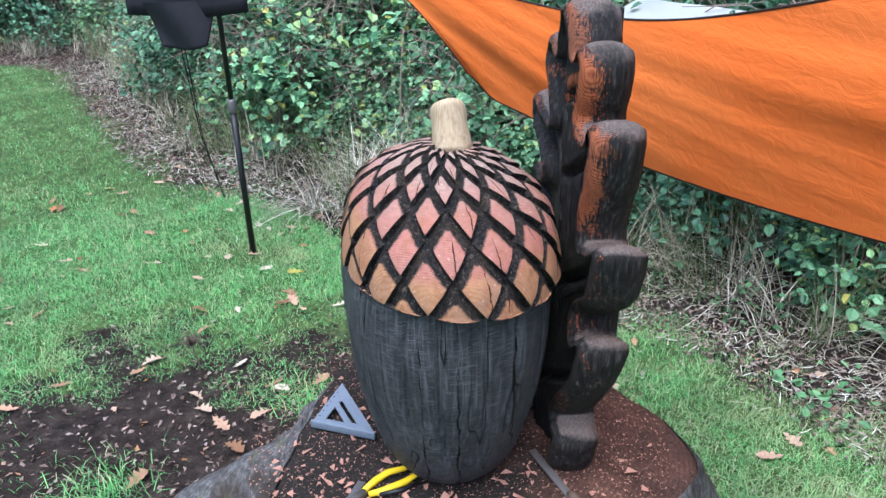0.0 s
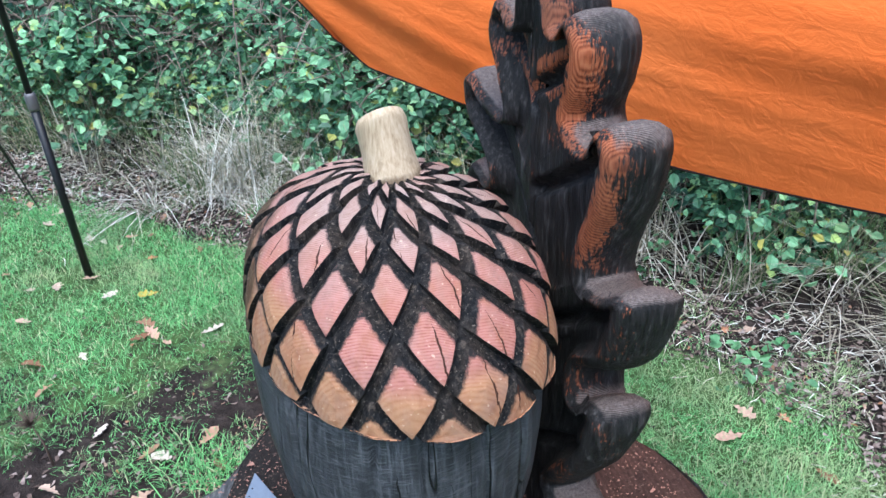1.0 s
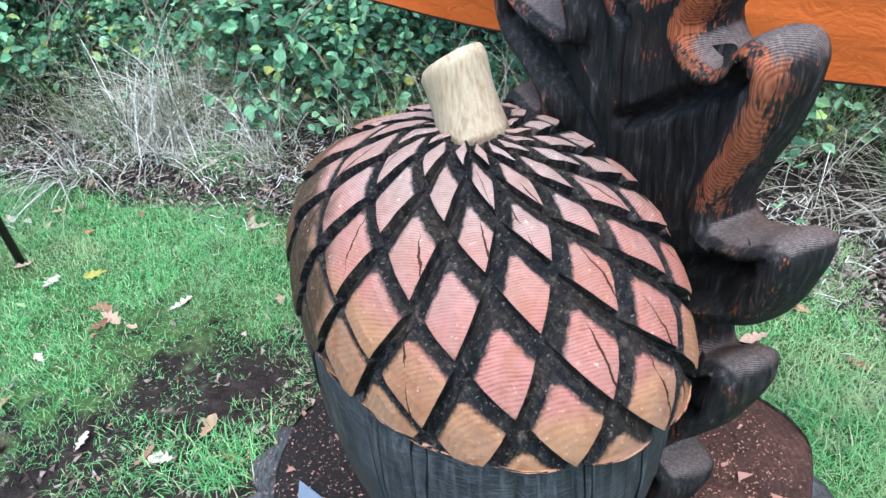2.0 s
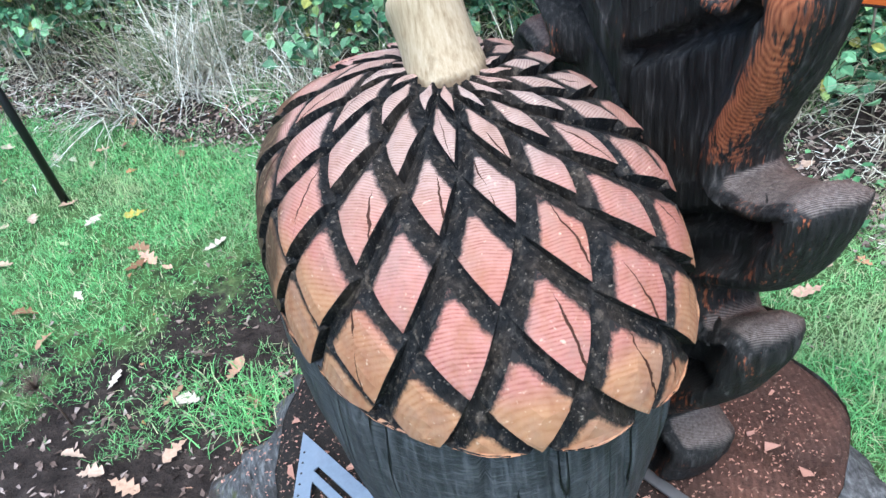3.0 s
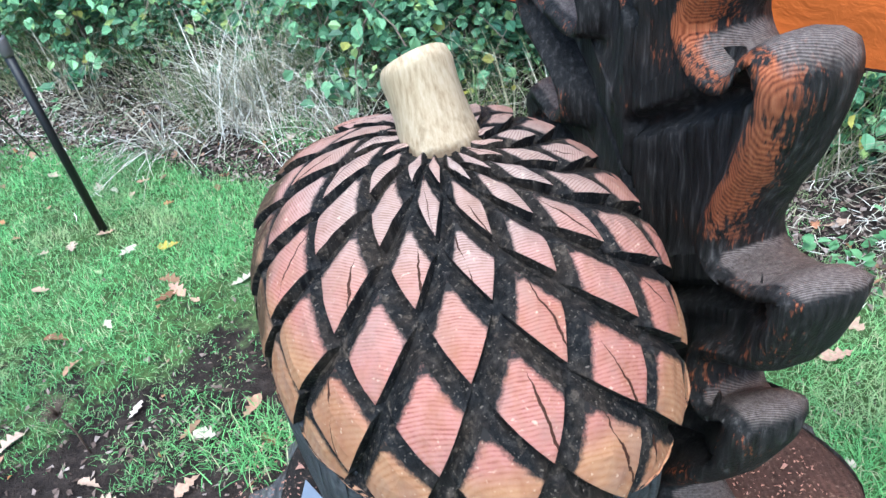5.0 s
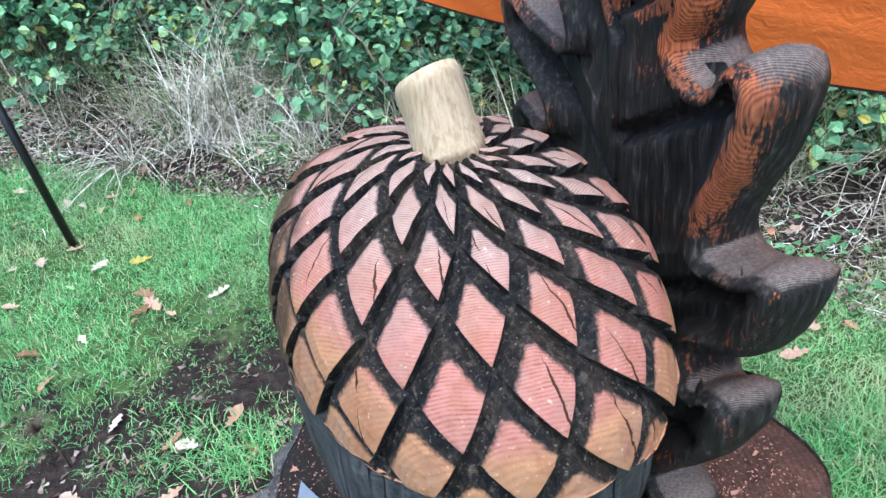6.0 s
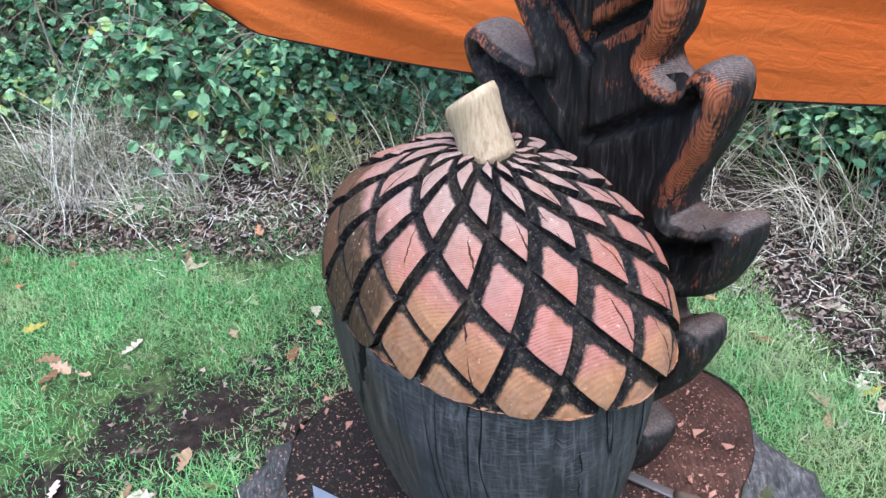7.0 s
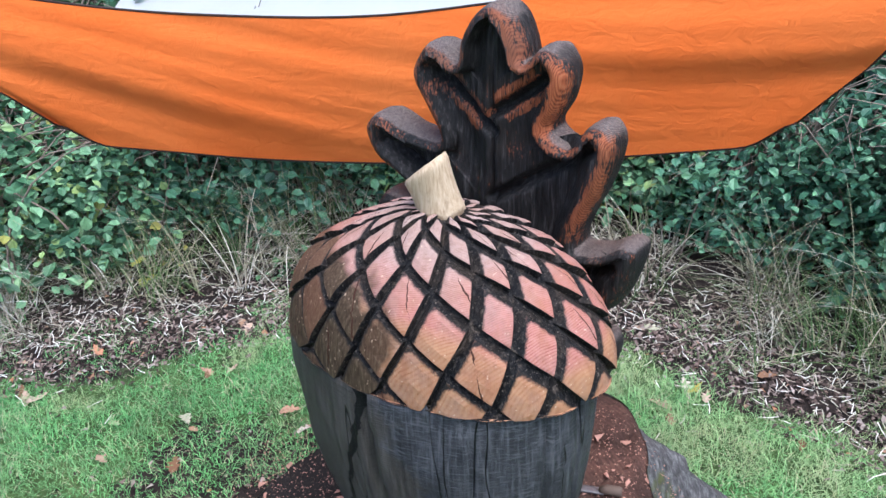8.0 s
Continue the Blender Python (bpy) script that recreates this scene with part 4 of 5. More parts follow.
# ---------------- black canopy leg ----------------
def build_canopy():
    px, py = -1.09, 3.66
    gz = ground_z(px, py)
    c = empty("black_canopy", (px, py, gz))
    part("lower_tube", tube([(0, 0, -0.02), (0, 0, 0.80)], 0.0165, 14), M_BLACK, c)
    part("upper_tube", tube([(0, 0, 0.78), (0, 0, 2.1)], 0.0125, 14), M_BLACK, c)
    part("collar", tube([(0, 0, 0.765), (0, 0, 0.775), (0, 0, 0.825), (0, 0, 0.835)], [0.019, 0.022, 0.022, 0.018], 14), M_BAR, c, "grey locking collar")
    # hanging cloth
    def sheet(name, x0, x1, z_low, z_high, yoff, slant, label):
        verts, faces = [], []
        nx, nz = 24, 14
        for side in (0, 1):
            for j in range(nz + 1):
                for i in range(nx + 1):
                    u, v = i / nx, j / nz
                    x = x0 + (x1 - x0) * u + slant * (1 - v) * (0.5 - u)
                    z = z_low + (z_high - z_low) * v - 0.02 * math.sin(math.pi * u) * (1 - v)
                    verts.append((x, yoff + 0.02 * math.sin(6 * u + 3 * v) + 0.006 * side, z))
        k = (nx + 1) * (nz + 1)
        for side in (0, 1):
            for j in range(nz):
                for i in range(nx):
                    a = side * k + j * (nx + 1) + i
                    f = (a, a + 1, a + nx + 2, a + nx + 1)
                    faces.append(f if side == 0 else f[::-1])
        for i in range(nx):
            faces.append((i, k + i, k + i + 1, i + 1))
        for j in range(nz):
            a, b = j * (nx + 1), (j + 1) * (nx + 1)
            faces.append((a, b, k + b, k + a))
            a, b = a + nx, b + nx
            faces.append((a, k + a, k + b, b))
        mesh_object(name, verts, faces, M_CLOTH, c, label)
    sheet("valance", -0.43, 0.14, 1.245, 2.0, 0.0, 0.0, "black nylon valance")
    sheet("pouch", -0.34, -0.005, 1.10, 1.30, -0.03, 0.12, "black hanging cloth pouch")
    for dx in (0.0, 0.02):
        pts = [(-0.21 + dx, 0.0, 1.16), (-0.30 + dx * 0.4, 0.35, 0.55), (-0.34, 0.70, 0.06)]
        part("guy_cord", tube(pts, 0.0028, 6), M_BLACK, c, "thin black guy cord")
    tagged(c, "black canopy leg and cloth standing on the lawn", "canopy")


build_canopy()

WEED = (-1.02, 2.50)
TUFTS = ((-0.50, 2.30, 0.06, 320, 0.075), (-0.62, 2.42, 0.06, 160, 0.06), (-1.15, 1.85, 0.09, 500, 0.06), (1.12, 1.75, 0.09, 800, 0.075), (1.25, 1.55, 0.07, 500, 0.07), (-0.2, 4.15, 0.12, 900, 0.075))


# ---------------- hedge and undergrowth ----------------
def edge_at(f):
    """A point of the lawn's edge and the way out from it; f: share of its length."""
    seg = np.hypot(*np.diff(_E, axis=0).T)
    d = f * seg.sum()
    for k, s in enumerate(seg):
        if d <= s or k == len(seg) - 1:
            t = d / s
            p = _E[k] + (_E[k + 1] - _E[k]) * t
            w = (_E[k + 1] - _E[k]) / s
            return p, np.array([-w[1], w[0]])
        d -= s


def leaf_cloud(n, rx, ry, h, size, rng, flat=0.35, shell=0.55):
    """n folded leaves on twig-like sprays in an uneven mound; returns verts and quads."""
    sprays = max(6, n // 16)
    th = rng.uniform(0, 2 * math.pi, sprays)
    el = np.arcsin(rng.uniform(-0.05, 1.0, sprays))
    lump = 0.78 + 0.22 * np.sin(3 * th + rng.uniform(0, 6)) + 0.16 * np.sin(5 * th + 4 * el + rng.uniform(0, 6))
    rad = (shell + (1 - shell) * rng.random(sprays) ** 0.6) * lump
    c = np.stack([rx * rad * np.cos(th) * np.cos(el), ry * rad * np.sin(th) * np.cos(el), h * (0.06 + 0.94 * rad * np.sin(el))], 1)
    k = rng.integers(0, sprays, n)
    way = np.stack([np.cos(th), np.sin(th), 0.3 + 0.4 * rng.random(sprays)], 1)[k]
    p = c[k] + rng.normal(0, 0.065, (n, 3)) + way * rng.uniform(-0.10, 0.10, (n, 1))
    p[:, 2] = np.maximum(p[:, 2], 0.01)
    nrm = way * flat + rng.normal(0, 0.45, (n, 3)) + np.array([0, 0, 0.75])
    nrm /= np.linalg.norm(nrm, axis=1)[:, None]
    t = rng.normal(0, 1, (n, 3))
    t -= nrm * (t * nrm).sum(1)[:, None]
    t /= np.linalg.norm(t, axis=1)[:, None]
    b = np.cross(nrm, t)
    L = (size * rng.uniform(0.55, 1.25, n))[:, None]
    W = L * rng.uniform(0.30, 0.42, (n, 1))
    fold = nrm * L * 0.10
    base, tip = p - t * L * 0.5, p + t * L * 0.5 - nrm * L * 0.12
    m1, m2 = p - t * L * 0.12, p + t * L * 0.24
    v = np.stack([base, m1 + b * W + fold, m2 + b * W * 0.8 + fold, tip, m2 - b * W * 0.8 + fold, m1 - b * W + fold], 1).reshape(-1, 3)
    q = np.arange(n)[:, None] * 6
    quads = np.concatenate([q + np.array([[0, 1, 2, 3]]), q + np.array([[0, 3, 4, 5]])], 0)
    return v, quads


def cane_tubes(rng, count, rx, ry, h):
    bm = bmesh.new()
    for _ in range(count):
        a = rng.uniform(0, 2 * math.pi)
        reach = rng.uniform(0.5, 1.0)
        p0 = Vector((rx * 0.25 * rng.normal(), ry * 0.25 * rng.normal(), -0.02))
        p3 = Vector((rx * reach * math.cos(a), ry * reach * math.sin(a), h * rng.uniform(0.25, 0.9)))
        p1 = p0 + Vector((0, 0, h * rng.uniform(0.6, 1.0)))
        pts = [p0 * (1 - f) ** 2 + p1 * 2 * f * (1 - f) + p3 * f * f for f in (0, 0.2, 0.4, 0.6, 0.8, 1.0)]
        t = tube(pts, [0.006, 0.0055, 0.005, 0.004, 0.003, 0.0015], 4, False)
        me = bpy.data.meshes.new("tmp")
        t.to_mesh(me)
        t.free()
        bm.from_mesh(me)
        bpy.data.meshes.remove(me)
    return bm


def build_bush(name, mat, seed, n, rx, ry, h, size, label, category, group):
    rng = np.random.default_rng(seed)
    bush = empty(name)
    v, q = leaf_cloud(n, rx, ry, h, size, rng)
    ob = big_mesh("foliage", v, q, mat)
    ob.parent = bush
    part("cane_tangle", cane_tubes(rng, 70, rx * 1.08, ry * 1.08, h * 1.05), M_CANE, bush, "thin arching dead canes")
    return tagged(bush, label, category, group)


def plant(proto, x, y, turn, scale, used):
    m = pose(x, y, float(ground_z(x, y)) - 0.02, 0, 0, turn)
    ob = proto if not used else copy_thing(proto, m)
    ob.matrix_basis = m @ Matrix.Diagonal((scale, scale, scale, 1))
    return ob


def hedge():
    rng = np.random.default_rng(21)
    brambles = [build_bush("bramble_bush", M_BRAMBLE, 30 + k, 3000, 0.72, 0.62, (0.80, 1.05, 0.9)[k], 0.060, "tangled green bramble bush with some yellow leaves", "bush", "hedge bushes") for k in range(3)]
    shrubs = [build_bush("laurel_shrub", M_IVY, 40 + k, 4200, 0.75, 0.70, 1.25, 0.056, "dense dark green shrub with glossy leaves", "bush", "hedge bushes") for k in range(2)]
    used = set()
    spots = []
    total = 36
    for k in range(total):
        p, out = edge_at(0.13 + 0.74 * k / total)
        spots.append((p + out * rng.uniform(0.85, 1.15), 1.0, k))
        spots.append((p + out * rng.uniform(1.7, 2.2), 1.45, k))
        if k % 2:
            spots.append((p + out * rng.uniform(2.9, 3.6), 2.1, k))
    for (x, y), sc, k in spots:
        shrub = (y < 2.3 and x > 1.5) or rng.random() < 0.22
        fam = shrubs if shrub else brambles
        proto = fam[int(rng.integers(len(fam)))]
        plant(proto, float(x), float(y), rng.uniform(0, 360), sc * rng.uniform(0.8, 1.1), proto.name in used)
        used.add(proto.name)


hedge()


def shade_backdrop():
    """Near-black sheet that closes the view behind the bushes; its colour stands for the woods' shade."""
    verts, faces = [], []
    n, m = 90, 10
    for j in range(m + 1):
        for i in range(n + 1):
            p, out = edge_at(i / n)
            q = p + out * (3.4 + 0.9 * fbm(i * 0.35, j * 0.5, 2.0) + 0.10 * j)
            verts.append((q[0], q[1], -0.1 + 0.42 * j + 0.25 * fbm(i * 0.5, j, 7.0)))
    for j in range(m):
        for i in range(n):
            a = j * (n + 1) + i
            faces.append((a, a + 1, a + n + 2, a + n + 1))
    tagged(mesh_object("backdrop", verts, faces, M_HEDGE_SHADE), "near-black sheet standing for the shaded woodland edge behind the hedge", "woodland", kind="structure")


shade_backdrop()


def long_blades(name, clumps, per, length, width, mat, label, rng, lay, tip):
    """Arching blades in clumps: five joints each."""
    c = np.repeat(np.array(clumps), per, 0)
    n = len(c)
    az = rng.normal(0, 0.9, n) + np.repeat(rng.uniform(0, 6.28, len(clumps)), per)
    L = length * rng.uniform(0.45, 1.2, n) * c[:, 3]
    lean = np.abs(rng.normal(tip, 0.4, n))
    curl = rng.uniform(0.4, 1.0, n) * lay
    bx, by = c[:, 0] + rng.normal(0, 0.05, n), c[:, 1] + rng.normal(0, 0.05, n)
    pos = np.stack([bx, by, ground_z(bx, by) - 0.01], 1)
    side = np.stack([-np.sin(az), np.cos(az), np.zeros(n)], 1) * (width * rng.uniform(0.5, 1.2, n) * 0.5)[:, None]
    rows = []
    J = 6
    for j in range(J):
        f = j / (J - 1)
        rows += [pos - side * (1 - 0.85 * f), pos + side * (1 - 0.85 * f)]
        ang = lean + curl * f
        step = (L / (J - 1))[:, None] * np.stack([np.sin(ang) * np.cos(az), np.sin(ang) * np.sin(az), np.cos(ang)], 1)
        pos = pos + step
        pos[:, 2] = np.maximum(pos[:, 2], ground_z(pos[:, 0], pos[:, 1]) + 0.012 + 0.05 * rng.random(n))
    v = np.stack(rows, 1).reshape(-1, 3)
    k = np.arange(n)[:, None] * (2 * J)
    q = np.concatenate([k + np.array([[2 * j, 2 * j + 1, 2 * j + 3, 2 * j + 2]]) for j in range(J - 1)], 0)
    return tagged(big_mesh(name, v, q, mat), label, "grass", kind="stuff")


def undergrowth():
    rng = np.random.default_rng(5)
    green, straw, pale = [], [], []
    for k in range(210):
        p, out = edge_at(rng.uniform(0.25, 0.84))
        q = p + out * rng.uniform(0.28, 1.0)
        green.append((q[0], q[1], 0, rng.uniform(0.6, 1.15)))
    for k in range(150):
        p, out = edge_at(rng.uniform(0.30, 0.82))
        q = p + out * rng.uniform(0.22, 0.85)
        straw.append((q[0], q[1], 0, rng.uniform(0.5, 1.1)))
    # a pale fluffy heap of dead grass by the lawn
    for k in range(70):
        x, y = -0.30 + 0.38 * rng.normal(), 4.50 + 0.16 * rng.normal()
        (green if k % 3 == 2 else pale).append((x, y, 0, rng.uniform(0.6, 1.15)))
    long_blades("long_grass", green, 38, 0.66, 0.0060, M_LONG, "long arching green grass along the hedge", rng, 1.6, 0.5)
    long_blades("dead_grass", straw, 30, 0.66, 0.0068, M_STRAW, "matted pale dead grass along the hedge", rng, 1.7, 0.75)
    long_blades("bleached_grass", pale, 30, 0.66, 0.0064, M_PALE, "pale bleached heap of dead grass by the lawn", rng, 1.7, 0.75)


undergrowth()


# ---------------- fallen leaves ----------------
def oak_leaf_mesh(seed):
    """A dry lobed leaf about 8 cm long, curled."""
    rng = np.random.default_rng(seed)
    bm = bmesh.new()
    half = [(0.0, 0.004), (0.10, 0.010), (0.2, 0.05), (0.30, 0.028), (0.42, 0.10), (0.52, 0.055), (0.66, 0.125), (0.76, 0.07), (0.87, 0.08), (1.0, 0.012)]
    curl, twist, cup = rng.uniform(-0.5, 0.9), rng.uniform(-0.5, 0.5), rng.uniform(0.2, 1.4)
    L = 0.082

    def at(f, w):
        w = w * (1 + 0.2 * rng.normal()) if abs(w) > 0.03 else w
        x, y = (f - 0.5), w * 2.2
        z = curl * 0.5 * (x * x) * 1.2 + cup * y * y * 1.6 + twist * x * y + 0.02 * rng.normal() * 0.4
        return bm.verts.new((x * L, y * L, z * L))

    mid = [at(f, 0.0) for f, _ in half]
    up = [at(f, w) for f, w in half]
    dn = [at(f, -w) for f, w in half]
    for k in range(len(half) - 1):
        bm.faces.new((mid[k], mid[k + 1], up[k + 1], up[k]))
        bm.faces.new((dn[k], dn[k + 1], mid[k + 1], mid[k]))
    low = min(v.co.z for v in bm.verts)
    bmesh.ops.translate(bm, vec=(0, 0, -low), verts=bm.verts)
    me = bpy.data.meshes.new("fallen_leaf")
    bm.to_mesh(me)
    bm.free()
    me.materials.append(M_LITTER)
    for p in me.polygons:
        p.use_smooth = True
    return me


LEAF_MESHES = [oak_leaf_mesh(k) for k in range(8)]


def fallen_leaves():
    rng = np.random.default_rng(11)
    known = [(-0.817, 3.433), (-0.783, 3.14), (-0.675, 2.419), (-1.186, 3.04), (-0.98, 3.46), (-0.54, 2.47), (0.08, 2.89), (-0.08, 2.73), (-0.19, 3.45), (1.08, 2.08), (1.46, 2.6), (1.34, 1.55), (1.18, 1.58), (0.11, 3.55), (-0.30, 4.05), (-0.77, 2.05), (-0.86, 2.2), (-1.05, 1.9)]
    spots = list(known)
    while len(spots) < 150:
        x, y = rng.uniform(-2.6, 1.7), rng.uniform(1.0, 5.0)
        if np.hypot(x, y - 1.6) > 0.85 and outside(x, y) < 0.05:
            spots.append((x, y))
    for k, (x, y) in enumerate(spots):
        ob = new("fallen_leaf", LEAF_MESHES[int(rng.integers(8))])
        sc = rng.uniform(0.55, 1.25) if k >= len(known) else 1.15
        ob.matrix_basis = pose(x, y, float(ground_z(x, y)) + 0.012, rng.uniform(-14, 14), rng.uniform(-14, 14), rng.uniform(0, 360)) @ Matrix.Diagonal((sc, sc, sc, 1))
        tagged(ob, "dry curled oak leaf lying on the grass", "leaf", "fallen leaves")


fallen_leaves()


def scatter(name, spots, size, mat, label, category, rng, flat=0.25):
    """Small bent flakes lying about, in one mesh."""
    n = len(spots)
    p = np.array(spots)
    az = rng.uniform(0, 6.28, n)
    tilt = rng.normal(0, flat, (n, 2))
    d = np.stack([np.cos(az), np.sin(az), tilt[:, 0]], 1)
    s = np.stack([-np.sin(az), np.cos(az), tilt[:, 1]], 1)
    L = (size * rng.uniform(0.4, 1.3, n))[:, None]
    W = L * rng.uniform(0.35, 0.75, (n, 1))
    up = np.array([[0, 0, 1.0]]) * L * rng.uniform(-0.15, 0.3, (n, 1))
    j = rng.uniform(-0.45, 0.45, (4, n, 1))
    v = np.stack([p - d * L * 0.5 + s * W * j[0], p + s * W * 0.5 + d * L * j[1] + up, p + d * L * 0.5 + s * W * j[2], p - s * W * 0.5 + d * L * j[3] + up], 1)
    thick = np.array([0, 0, size * 0.06])
    v = np.concatenate([v, v - thick], 1).reshape(-1, 3)
    k = np.arange(n)[:, None] * 8
    q = np.concatenate([k + np.array([f]) for f in ([0, 1, 2, 3], [7, 6, 5, 4], [0, 4, 5, 1], [1, 5, 6, 2], [2, 6, 7, 3], [3, 7, 4, 0])], 0)
    return tagged(big_mesh(name, v, q, mat), label, category, kind="stuff")


def litter():
    rng = np.random.default_rng(3)
    n = 34000
    f = rng.uniform(0.26, 0.87, n)
    pts = []
    for k in range(n):
        p, out = edge_at(f[k])
        o = abs(rng.normal(0.30, 0.30)) - 0.22
        pts.append((p[0] + out[0] * o + rng.normal(0, 0.05), p[1] + out[1] * o + rng.normal(0, 0.05)))
    pts = np.array(pts)
    z = ground_z(pts[:, 0], pts[:, 1]) + 0.008 + 0.014 * rng.random(n)
    scatter("leaf_litter", np.column_stack([pts, z]), 0.023, M_MULCH, "thick brown leaf litter under the hedge", "leaf litter", rng, 0.35)
    m = 3000
    x, y = rng.normal(-0.75, 0.75, m), rng.normal(1.85, 0.60, m)
    ok = (np.hypot(x, y - 1.6) > 0.62) & (outside(x, y) < 0)
    x, y = x[ok], y[ok]
    scatter("soil_crumbs", np.column_stack([x, y, ground_z(x, y) + 0.006]), 0.022, M_MULCH, "scraps of leaf and bark on bare soil", "debris", rng, 0.3)


def straw_scraps():
    rng = np.random.default_rng(14)
    pts, n = [], 9000
    for k in range(n):
        p, out = edge_at(rng.uniform(0.36, 0.84))
        o = rng.normal(0.28, 0.26)
        pts.append((p[0] + out[0] * o, p[1] + out[1] * o))
    pts = np.array(pts)
    z = ground_z(pts[:, 0], pts[:, 1]) + 0.018 + 0.012 * rng.random(n)
    az, L = rng.uniform(0, 6.28, n), rng.uniform(0.02, 0.075, n)
    d = np.stack([np.cos(az) * L, np.sin(az) * L, rng.normal(0, 0.012, n)], 1) * 0.5
    w = np.stack([-np.sin(az), np.cos(az), np.zeros(n)], 1) * 0.0016
    c = np.column_stack([pts, z])
    bend = np.stack([-np.sin(az), np.cos(az), np.full(n, 0.4)], 1) * (L * rng.uniform(-0.12, 0.12, n))[:, None]
    v = np.stack([c - d - w, c - d + w, c + bend - w, c + bend + w, c + d - w * 0.4, c + d + w * 0.4], 1).reshape(-1, 3)
    k = np.arange(n)[:, None] * 6
    q = np.concatenate([k + np.array([[0, 1, 3, 2]]), k + np.array([[2, 3, 5, 4]])], 0)
    tagged(big_mesh("straw_scraps", v, q, M_PALE), "broken pale straw scattered by the hedge", "straw", kind="stuff")


litter()
straw_scraps()


# ---------------- things on the stump ----------------
def stump_z(x, y):
    return STUMP_Z + 0.008 * fbm(x * 4, (y - 1.6) * 4, 2)


def chips():
    rng = np.random.default_rng(8)
    pts = []
    while len(pts) < 230:
        a, r = rng.uniform(0, 6.28), 0.50 * math.sqrt(rng.random())
        x, y = r * math.cos(a), 1.6 + r * math.sin(a)
        if ((x - AX) / 0.13) ** 2 + ((y - AY) / 0.17) ** 2 < 1 or (0.22 < x < 0.40 and 1.45 < y < 1.85):
            continue
        if (y > 1.50 and rng.random() < 0.75) or (x > 0.34 and y > 1.40 and rng.random() < 0.9):
            continue
        pts.append((x, y, stump_z(x, y) + 0.007))
    scatter("wood_chips", pts, 0.024, M_CHIP, "pinkish carving chips strewn over the stump", "wood chips", rng, 0.2)
    dust = []
    while len(dust) < 5000:
        a, r = rng.uniform(0, 6.28), 0.54 * math.sqrt(rng.random())
        dust.append((r * math.cos(a), 1.6 + r * math.sin(a), stump_z(r * math.cos(a), 1.6 + r * math.sin(a)) + 0.005))
    scatter("sawdust", dust, 0.0055, M_CHIP, "fine pale sawdust on the stump", "sawdust", rng, 0.3)


chips()


def set_square():
    """Triangular carpenter's square: plate with cut-outs, raised fence, punched marks."""
    A = Vector((-0.388, 1.632))
    ob = empty("speed_square")
    L, T = 0.185, 0.004
    bm = bmesh.new()

    def loop(pts):
        vs = [bm.verts.new((x, y, 0)) for x, y in pts]
        return [bm.edges.new((vs[k], vs[(k + 1) % len(vs)])) for k in range(len(vs))]

    e = loop([(0, 0), (L, 0), (0, L)])
    e += loop([(0.030, 0.022), (0.085, 0.022), (0.030, 0.078)])
    e += loop([(0.030, 0.100), (0.038, 0.108), (0.120, 0.026), (0.104, 0.026)])
    bmesh.ops.triangle_fill(bm, edges=e, use_beauty=True)
    ext = bmesh.ops.extrude_face_region(bm, geom=bm.faces[:])
    bmesh.ops.translate(bm, vec=(0, 0, T), verts=[g for g in ext["geom"] if isinstance(g, bmesh.types.BMVert)])
    bmesh.ops.recalc_face_normals(bm, faces=bm.faces)
    part("plate", bm, M_STEEL, ob, smooth=False)
    f = rounded_slab(L, 0.008, 0.022, 0.0015)
    bmesh.ops.translate(f, vec=(L / 2, -0.004, 0.002), verts=f.verts)
    part("fence", f, M_STEEL, ob, "raised aluminium fence")
    for k in range(6):
        h = tube([(0.008, 0.03 + k * 0.022, T - 0.001), (0.008, 0.03 + k * 0.022, T + 0.0006)], 0.0022, 10)
        part("mark", h, M_BLACK, ob, "dark punched scale mark")
    ob.matrix_basis = pose(A.x, A.y, STUMP_Z + 0.018, 0, 0, -18)
    tagged(ob, "blue-grey aluminium carpenter's square lying on the stump", "square")


set_square()


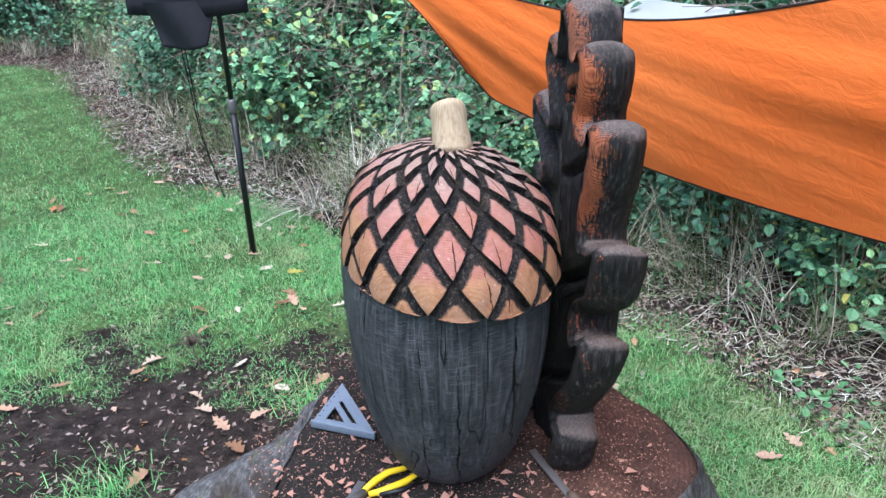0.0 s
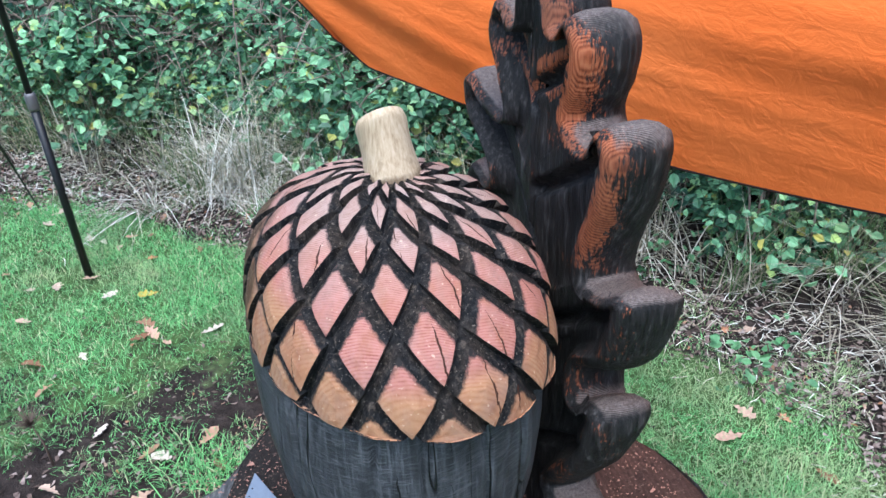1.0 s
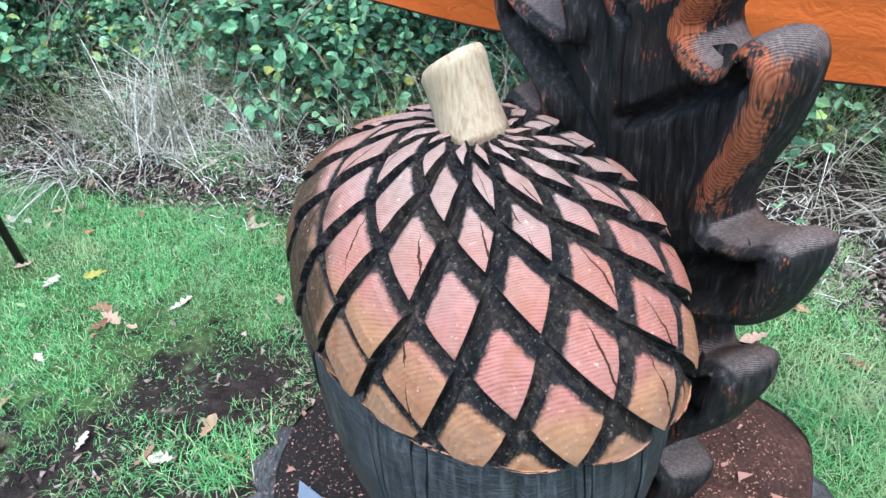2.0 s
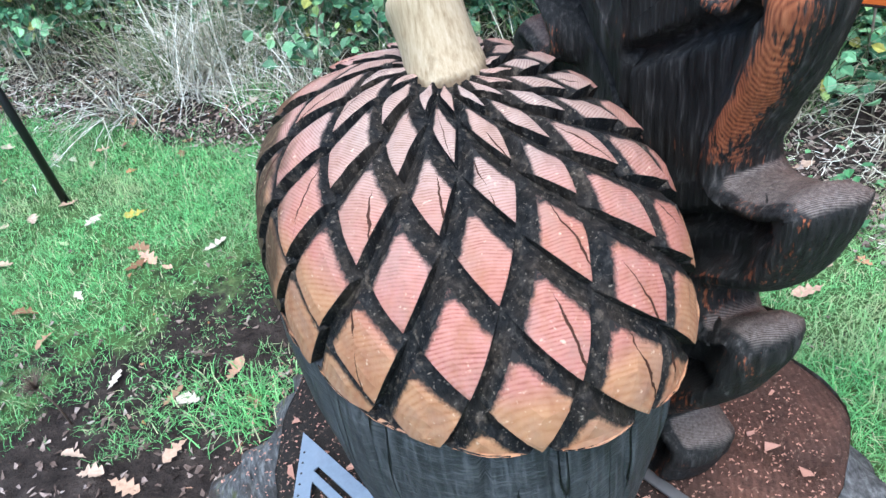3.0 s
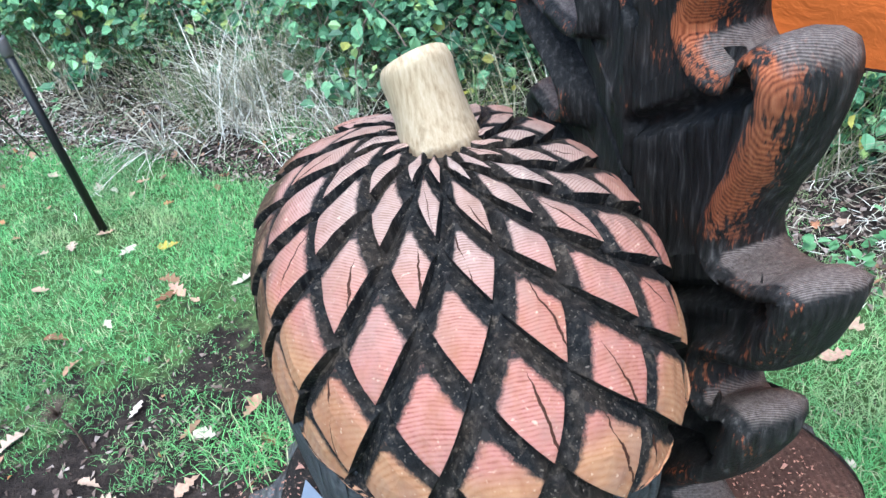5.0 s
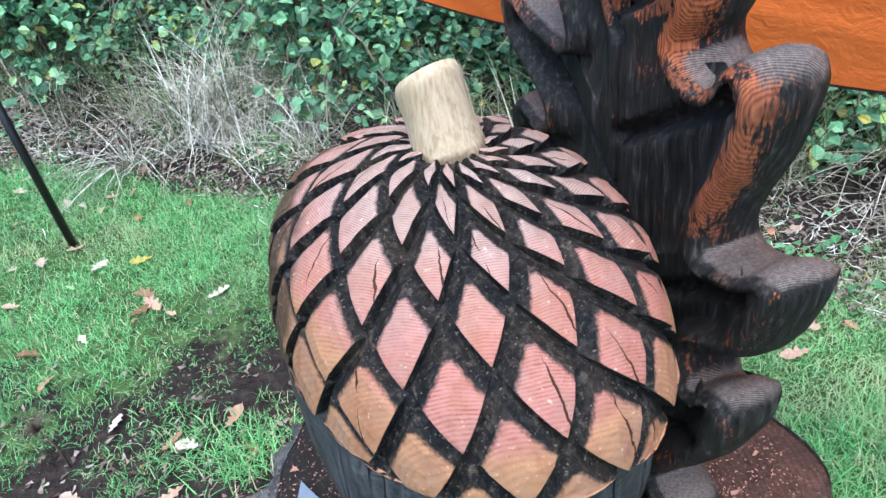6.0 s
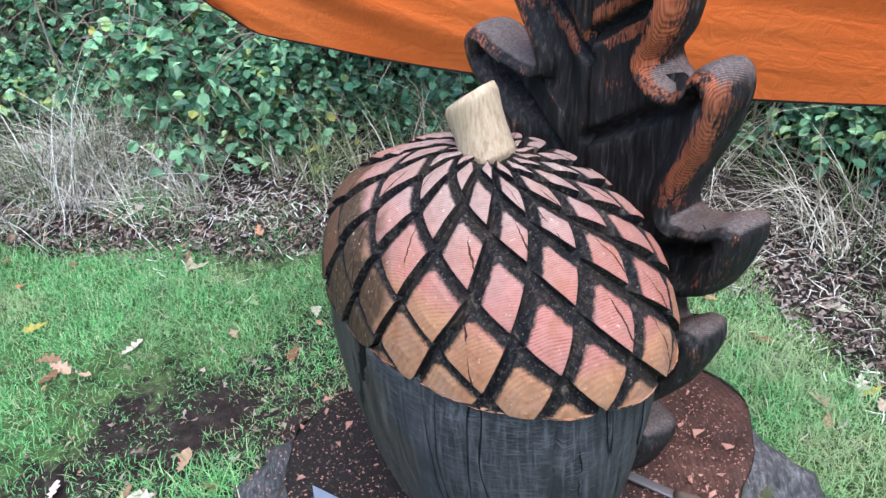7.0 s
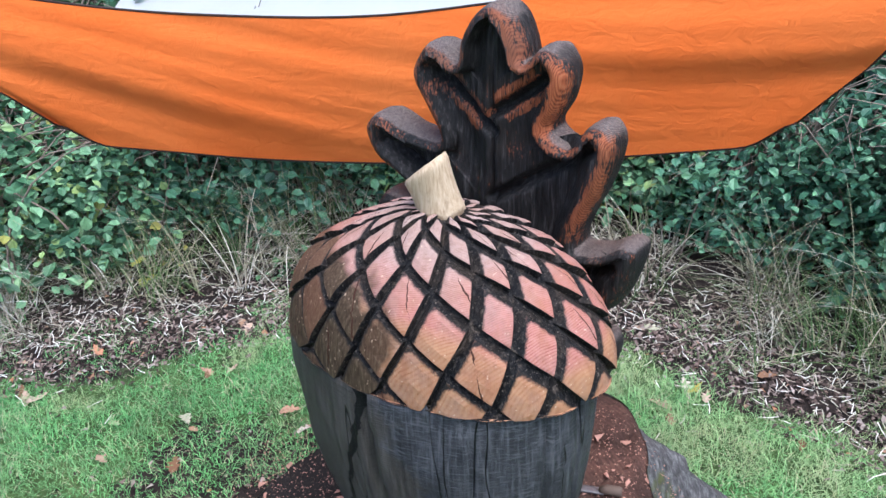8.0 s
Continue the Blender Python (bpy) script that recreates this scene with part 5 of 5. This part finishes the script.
def yellow_clamp():
    ob = empty("pliers")
    z = 0.0
    g1 = [(-0.060, -0.050, z), (-0.035, -0.015, z), (-0.005, 0.010, z + 0.004), (0.035, 0.022, z + 0.006), (0.052, 0.036, z + 0.004)]
    g2 = [(-0.045, -0.060, z), (-0.005, -0.045, z), (0.040, -0.022, z + 0.004), (0.066, 0.004, z + 0.004), (0.078, 0.000, z + 0.002)]
    for pts in (g1, g2):
        bm = tube(pts, [0.007, 0.009, 0.0085, 0.007, 0.005], 12)
        part("grip", bm, M_YELLOW, ob, "yellow plastic grip")
    part("lever", tube([(-0.02, -0.06, z - 0.002), (0.03, -0.045, z - 0.002), (0.07, -0.02, z - 0.002)], [0.006, 0.007, 0.005], 10), M_BLACK, ob, "black rubber lever")
    part("jaw", tube([(-0.055, -0.052, z), (-0.09, -0.085, z), (-0.12, -0.10, z)], [0.010, 0.012, 0.005], 8), M_BAR, ob, "dull steel jaws")
    ob.matrix_basis = pose(-0.165, 1.425, STUMP_Z + 0.014, 0, 0, 0)
    tagged(ob, "pair of pliers with yellow grips on the stump", "pliers")
    for (x, y, rz, l) in ((-0.25, 1.36, 70, 0.11), (0.226, 1.435, -66, 0.185)):
        b = part("chisel", rounded_slab(l, 0.020, 0.006, 0.0015), M_BAR, None)
        b.matrix_basis = pose(x, y, STUMP_Z + 0.010, 0, 0, rz)
        if x > 0:
            h = part("handle", tube([(l / 2 - 0.01, 0, 0.004), (l / 2 + 0.005, 0, 0.008), (l / 2 + 0.035, 0, 0.008), (l / 2 + 0.040, 0, 0.008)], [0.008, 0.012, 0.012, 0.009], 12), M_TWIG, b, "brown wooden handle")
        tagged(b, "flat dull steel chisel blade lying on the stump", "chisel")


yellow_clamp()


def dead_weed():
    """A dry seed head on a bent stalk in the lawn."""
    x, y = WEED
    z = float(ground_z(x, y))
    w = empty("dead_weed", (x, y, z))
    part("stalk", tube([(0.01, -0.02, -0.01), (0.0, 0.0, 0.08), (-0.02, 0.01, 0.16)], [0.004, 0.003, 0.0025], 6), M_TWIG, w)
    rng = np.random.default_rng(2)
    bm = bmesh.new()
    for k in range(150):
        d = Vector((rng.normal(), rng.normal(), 1.0 + 0.5 * rng.normal())).normalized() * rng.uniform(0.03, 0.085)
        o = Vector((-0.02, 0.01, 0.15))
        sd = d.cross(Vector((0, 0, 1))).normalized() * 0.0016
        vs = [bm.verts.new(o - sd), bm.verts.new(o + sd), bm.verts.new(o + d)]
        bm.faces.new(vs)
    part("seed_head", bm, M_TWIG, w, "brown bristly seed head", smooth=False)
    tagged(w, "dead brown weed with a bristly head in the lawn", "weed")


dead_weed()


# ---------------- small plants ----------------
M_YELLOW_LEAF = make_foliage("yellow_autumn_leaves", [(0.0, (0.40, 0.36, 0.05)), (0.6, (0.62, 0.52, 0.07)), (1.0, (0.45, 0.50, 0.10))])
M_NETTLE = make_foliage("fresh_green_weed_leaves", [(0.0, (0.10, 0.28, 0.10)), (1.0, (0.22, 0.44, 0.18))])


def small_plant(name, mat, x, y, n, r, h, size, seed, label):
    rng = np.random.default_rng(seed)
    p = empty(name)
    v, q = leaf_cloud(n, r, r, h, size, rng)
    big_mesh("foliage", v, q, mat).parent = p
    part("stalk", tube([(0, 0, -0.02), (0.01, 0.01, h * 0.5), (0.0, 0.02, h * 0.9)], [0.004, 0.003, 0.0015], 6), M_TWIG, p)
    p.matrix_basis = pose(x, y, float(ground_z(x, y)))
    tagged(p, label, "plant")


small_plant("seedling", M_YELLOW_LEAF, 0.60, 3.86, 20, 0.07, 0.14, 0.055, 1, "small seedling with yellow autumn leaves by the hedge")
small_plant("seedling", M_YELLOW_LEAF, 0.15, 4.35, 12, 0.06, 0.12, 0.05, 2, "small seedling with yellow autumn leaves by the hedge")
for k, (x, y) in enumerate(((1.32, 2.30), (1.44, 2.42), (1.28, 3.05), (1.40, 3.10), (-1.5, 4.95), (0.95, 3.45))):
    small_plant("weed", M_NETTLE, x, y, 34, 0.10, 0.10, 0.042, 10 + k, "low fresh green weed at the lawn's edge")


def grass_tuft(x, y, r, n, length, seed):
    rng = np.random.default_rng(seed)
    px, py = x + rng.normal(0, r, n), y + rng.normal(0, r, n)
    blades("grass_tuft", np.stack([px, py, ground_z(px, py) - 0.004, np.ones(n)], 1), length, 0.0034, 0.8, M_GRASS, "tuft of longer grass beside the stump roots", "grass", 0.5)


for k, (x, y, r, n, l) in enumerate(TUFTS):
    grass_tuft(x, y, r, n, l, 50 + k)
